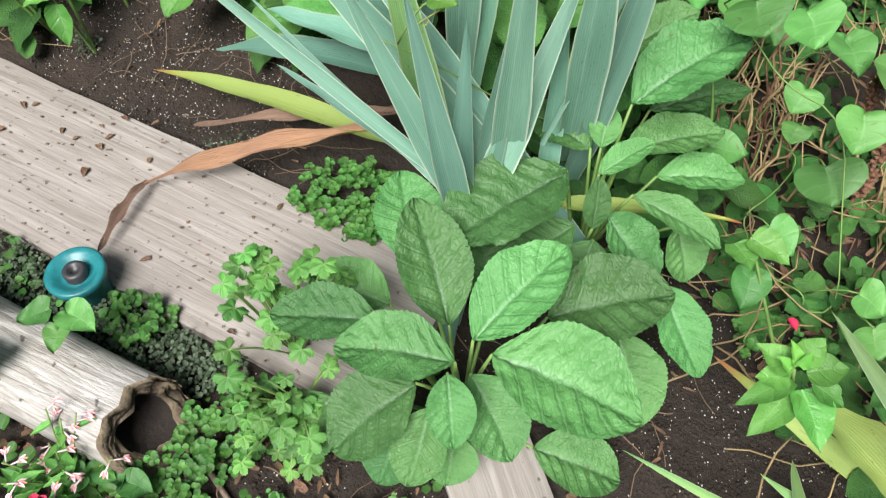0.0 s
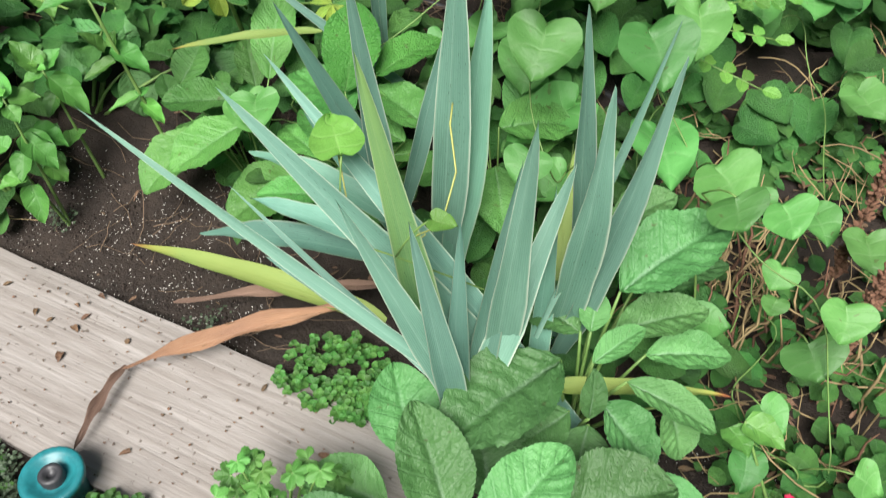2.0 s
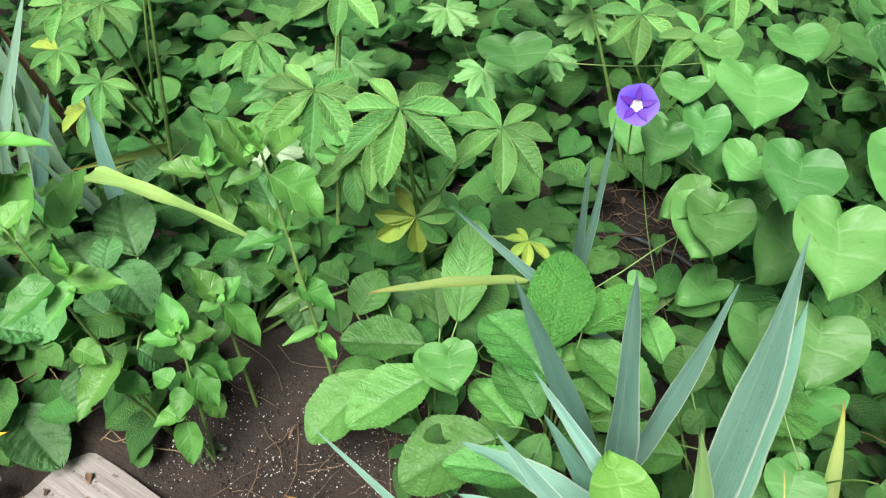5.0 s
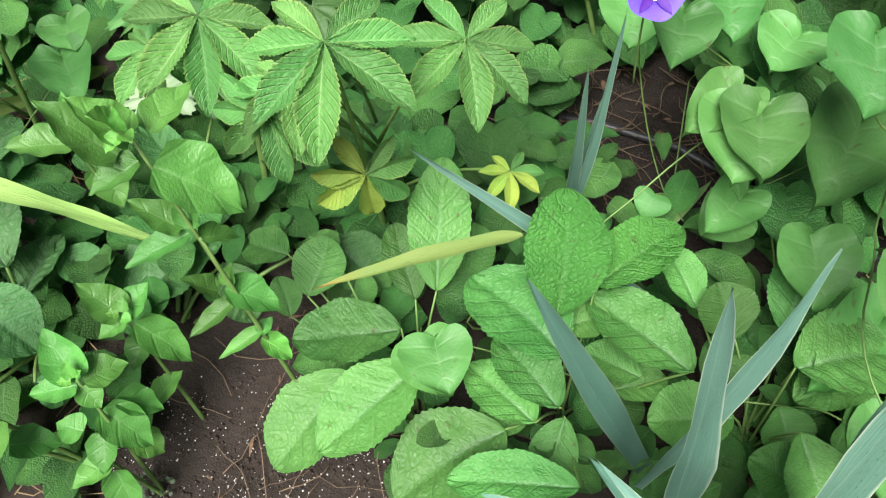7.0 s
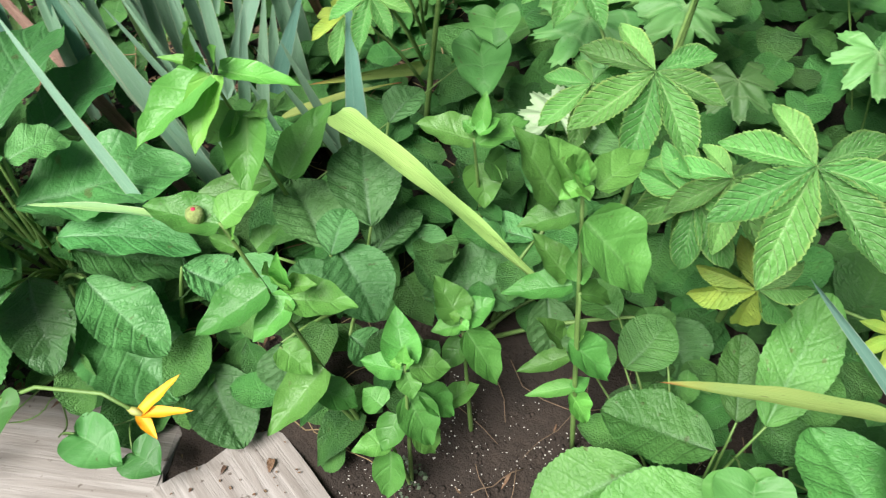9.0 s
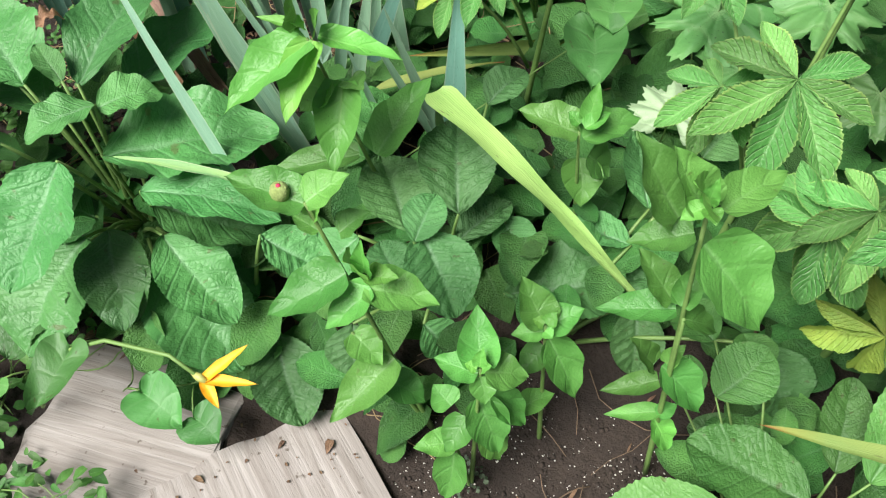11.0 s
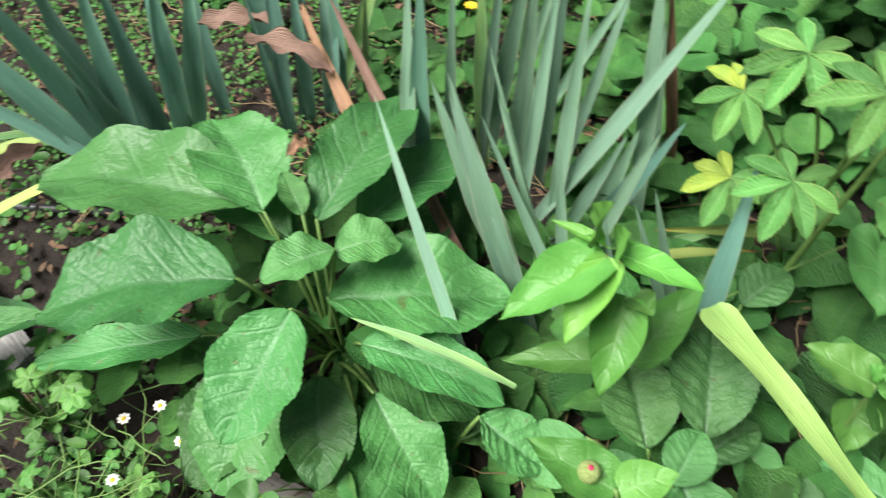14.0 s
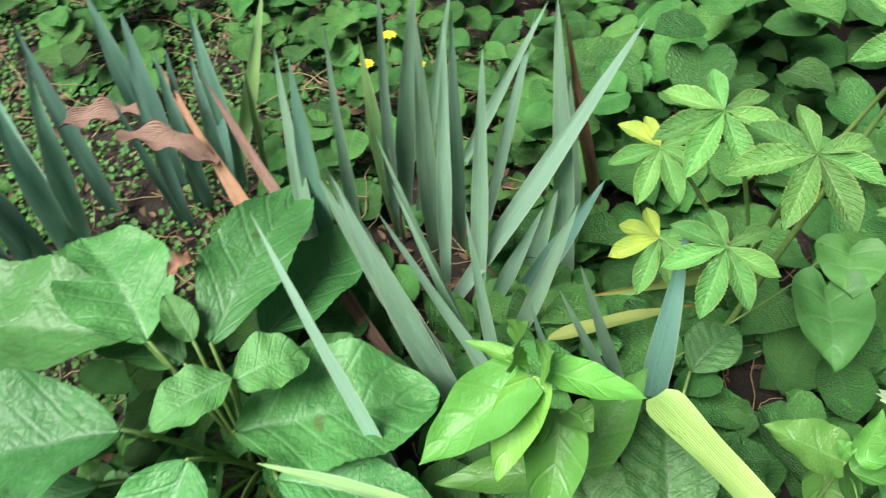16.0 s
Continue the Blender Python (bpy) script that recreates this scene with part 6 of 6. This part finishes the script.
def salvia():
    p = thing("salvia_plant", (-0.60, 0.37, 0.0), "pale pink salvia with small tubular flowers by the post", "salvia")
    q = random.Random(9)
    for i in range(14):
        a = q.uniform(0, 6.3)
        top = (0.11 * math.cos(a) * q.random() + 0.01, 0.07 * math.sin(a), q.uniform(0.08, 0.16))
        tube("stem", bow((0, 0, 0), top, 0.01, 5), 0.0014, STEM, p, 5)
        for k in range(2):
            h, e = q.uniform(0, 360), q.uniform(-25, 25)
            c = Vector(top) * q.uniform(0.8, 1.0)
            d = Vector((math.cos(radians(h)), math.sin(radians(h)), math.sin(radians(e))))
            flower = tube("flower", [c, c + d * 0.008, c + d * 0.016], [0.0008, 0.0014, 0.002], PINK, p, 6)
            for w in (-35, 0, 35):
                leaf(flower, "zin", PINK if w else CORAL, c + d * 0.015, h + w, e - 10, 0.013, 0.006, name="petal")
        for k in range(5):
            leaf(p, "zin", ZIN, Vector(top) * q.uniform(0.4, 0.85), q.uniform(0, 360), q.uniform(-20, 30), q.uniform(0.02, 0.045), q.uniform(0.01, 0.02))
    for base, h, L in (((-0.02, 0.22, 0.2), 200, 0.055), ((0.0, 0.22, 0.19), 330, 0.06), ((-0.01, 0.20, 0.18), 270, 0.045), ((-0.12, 0.17, 0.17), 250, 0.07), ((-0.15, 0.22, 0.2), 160, 0.06), ((0.06, 0.02, 0.07), 310, 0.06), ((0.04, 0.0, 0.07), 210, 0.055), ((0.1, -0.01, 0.06), 340, 0.05)):
        leaf(p, "heart", HEART, base, h, -10, L, L * 0.8)


salvia()


def fallen_petal(place, turn):
    v, f, u = blade_data("seed", random.Random(3), nv=6, nu=4, arch=0.2, cup=0.4, wave=0.06)
    ob = new("fallen_petal", mesh_of("fallen_petal", v, f, RED, u))
    ob.matrix_basis = pose(*place, 0, 0, turn) @ Matrix.Diagonal((0.016, 0.026, 0.02, 1))
    tagged(ob, "crimson fallen petal lying on leaves and soil", "petal", "fallen petals")


fallen_petal((0.597, 0.60, 0.105), 20)
fallen_petal((0.352, 0.535, 0.012), 60)
fallen_petal((0.255, 1.13, 0.2), 120)


def crimson_flower(place):
    p = thing("crimson_flower", place, "crimson flower with soft rounded petals beside the salvia", "flower")
    for k in range(9):
        leaf(p, "seed", RED, (0, 0, 0.004 * (k % 3)), 40 * k + 9, 10 + 22 * (k % 3), 0.026 - 0.004 * (k % 3), 0.02, name="petal")
    tube("stalk", bow((0, 0, 0), (0.02, -0.02, -place[2]), -0.01, 4), 0.0014, STEM, p, 5)


crimson_flower((-0.585, 0.299, 0.13))


def fallen_twig(pts, r):
    ob = new("fallen_twig", mesh_of("fallen_twig", *tube_data(pts, [r, r * 0.9, r * 0.7], 8), BARK))
    tagged(ob, "short grey-brown broken twig lying on the soil", "twig", "fallen twigs")


fallen_twig([(-0.404, 0.415, 0.016), (-0.362, 0.364, 0.016), (-0.316, 0.309, 0.016)], 0.0055)
fallen_twig([(-0.541, 0.385, 0.016), (-0.524, 0.349, 0.016), (-0.505, 0.309, 0.016)], 0.0050)
fallen_twig([(-0.425, 0.441, 0.016), (-0.419, 0.384, 0.016), (-0.401, 0.320, 0.016)], 0.0040)


def seed_spike(place, lean, height, seed):
    p = thing("dead_seed_spike", place, "dead rusty brown seed spike covered in dry pods", "dead flower spike", "dead seed spikes")
    q = random.Random(seed)
    top = Vector((lean[0], lean[1], height))
    tube("stalk", bow((0, 0, -0.01), top, 0.0, 6), 0.004, RUST, p, 6)
    v, f = [], []
    for i in range(170):
        s = q.uniform(0.35, 1.0)
        c = top * s
        a, e, L = q.uniform(0, 6.3), q.uniform(0.2, 1.2), q.uniform(0.010, 0.022)
        d = Vector((math.cos(a) * math.cos(e), math.sin(a) * math.cos(e), math.sin(e)))
        tv, tf = tube_data([c, c + d * L * 0.5, c + d * L, c + d * L * 1.25], [0.002, 0.0048, 0.004, 0.0008], 5)
        f += [tuple(b + len(v) for b in g) for g in tf]
        v += tv
    tagged(hang("seed_head", mesh_of("seed_head", v, f, RUST), p), kind="stuff")


seed_spike((0.80, 1.0, 0.0), (0.03, 0.10), 0.46, 1)
seed_spike((0.76, 0.85, 0.0), (0.02, 0.06), 0.36, 2)
seed_spike((0.88, 0.95, 0.0), (0.05, 0.10), 0.42, 3)


def dry_tangle(place, seed):
    p = thing("withered_stems", place, "tangle of withered straw-coloured leaves and stems", "dead stems", "withered tangles")
    q = random.Random(seed)
    for i in range(16):
        x, y, z = q.uniform(-0.05, 0.05), q.uniform(-0.12, 0.16), 0.0
        pts = [(x, y, z)]
        for k in range(6):
            x += q.uniform(-0.025, 0.025)
            y += q.uniform(-0.02, 0.03)
            z += q.uniform(0.0, 0.07)
            pts.append((x, y, z))
        tube("strand", pts, [0.0015, 0.002, 0.003, 0.0034, 0.003, 0.002, 0.001], STRAW if i % 3 else RUST, p, 4)


dry_tangle((0.585, 0.98, 0.0), 3)
dry_tangle((0.70, 1.05, 0.0), 4)
dry_tangle((0.60, 1.16, 0.0), 5)
dry_tangle((0.80, 0.80, 0.0), 6)


def hose(name, pts, r, label):
    ob = new(name, mesh_of(name, *tube_data(pts, r, 10), BLACK))
    tagged(ob, label, "hose")


hose("drip_hose", [(-3.0, 1.02, 0.06), (-2.70, 1.03, 0.062), (-2.55, 1.08, 0.062), (-2.46, 1.16, 0.055), (-2.30, 1.26, 0.07), (-2.1, 1.4, 0.09)], 0.009, "thin black irrigation hose across the bleached board")
hose("drip_hose", [(-0.15, 2.10, 0.165), (0.06, 2.02, 0.163), (0.205, 1.93, 0.163), (0.35, 1.77, 0.155), (0.55, 1.6, 0.12)], 0.008, "thin black irrigation hose half buried in soil")


def sprig():
    p = thing("rose_sprig", (0.50, 1.52, 0.08), "sprig of small round bright green leaflets", "shrub")
    q = random.Random(12)
    for sx, sy, sz, aim in ((0.04, -0.10, 0.42, -10), (0.02, -0.14, 0.38, -35), (0.10, -0.06, 0.44, 15)):
        tip = (sx + 0.16 * math.cos(radians(aim)), sy + 0.16 * math.sin(radians(aim)), sz - 0.02)
        stem = tube("stem", bow((0, 0, 0), (sx - 0.02, sy, sz - 0.01), 0.0, 5) + [Vector((sx, sy, sz)).lerp(Vector(tip), k / 4) for k in range(5)], 0.0013, STEM, p, 5)
        for k in range(9):
            at = Vector((sx, sy, sz)).lerp(Vector(tip), min(1.0, (k // 2) / 4))
            turn = aim if k == 8 else aim + (70 if k % 2 else -70)
            leaf(stem, "seed", HEARTB, tuple(at), turn + q.uniform(-12, 12), q.uniform(-12, 6), q.uniform(0.032, 0.040), 0.026, (0, -0.45, 0.9), "leaflet")


sprig()


def wicker_panel(place, turn, wide, high):
    """Upright rods with flat withies woven in and out between them."""
    p = thing("wicker_panel", place, "weathered brown woven wicker panel behind the vines", "fence", turn=turn)
    n = 11
    for i in range(n):
        x = wide * (i / (n - 1) - 0.5)
        tube("rod", [(x, 0, -0.03), (x + 0.004, 0, high * 0.5), (x, 0, high)], 0.004, TWIG, p, 6)
    for k in range(int(high / 0.011)):
        z = 0.02 + 0.011 * k
        pts = [(wide * (j / (2 * n - 2) - 0.5), (0.0065 if (j // 2 + k) % 2 else -0.0065) * (1 - j % 2), z + 0.002 * noise.noise((j * 0.7, k, 2))) for j in range(2 * n - 1)]
        tube("withy", pts, 0.0032, WICKER if k % 3 else TWIG, p, 5)


wicker_panel((1.13, 2.10, 0.14), -8, 0.62, 0.72)


def vine_stem(pts):
    ob = new("vine_tendril", mesh_of("vine_tendril", *tube_data(pts, 0.0014, 5), STEMY))
    tagged(ob, "thin pale vine tendril climbing over iris blades", "vine")


vine_stem([(-0.06, 0.86, 0.5), (-0.03, 0.84, 0.56), (0.0, 0.82, 0.6), (0.02, 0.86, 0.66), (0.015, 0.92, 0.69), (0.02, 0.95, 0.70)])
vine_stem([(-0.14, 0.95, 0.62), (-0.13, 0.91, 0.56), (-0.10, 0.88, 0.50), (-0.05, 0.87, 0.49), (-0.02, 0.84, 0.56)])


def flakes():
    """Dark bits of leaf and dirt strewn over the boards."""
    q = random.Random(31)
    v, f, u = [], [], []
    shape = blade_data("zin", q, nv=4, nu=2, arch=0.1, cup=0.3, wave=0.05)
    for i in range(260):
        a, c = q.uniform(-0.58, 0.58), q.uniform(-0.165, 0.165) ** 1
        x, y = -0.70 + a * 0.881 + c * 0.473, 0.975 - a * 0.473 + c * 0.881
        s = q.uniform(0.003, 0.008) if i % 14 else q.uniform(0.015, 0.028)
        m = blade_pose((x, y, 0.031), q.uniform(0, 360), 0, s, s * q.uniform(0.4, 0.8))
        k = len(v)
        v += [tuple(m @ Vector(p)) for p in shape[0]]
        f += [tuple(n + k for n in g) for g in shape[1]]
        u += shape[2]
    tagged(new("board_debris", mesh_of("board_debris", v, f, LITTER, u)), "dark flakes of dirt and dead leaf on the board", "debris", kind="stuff")


flakes()
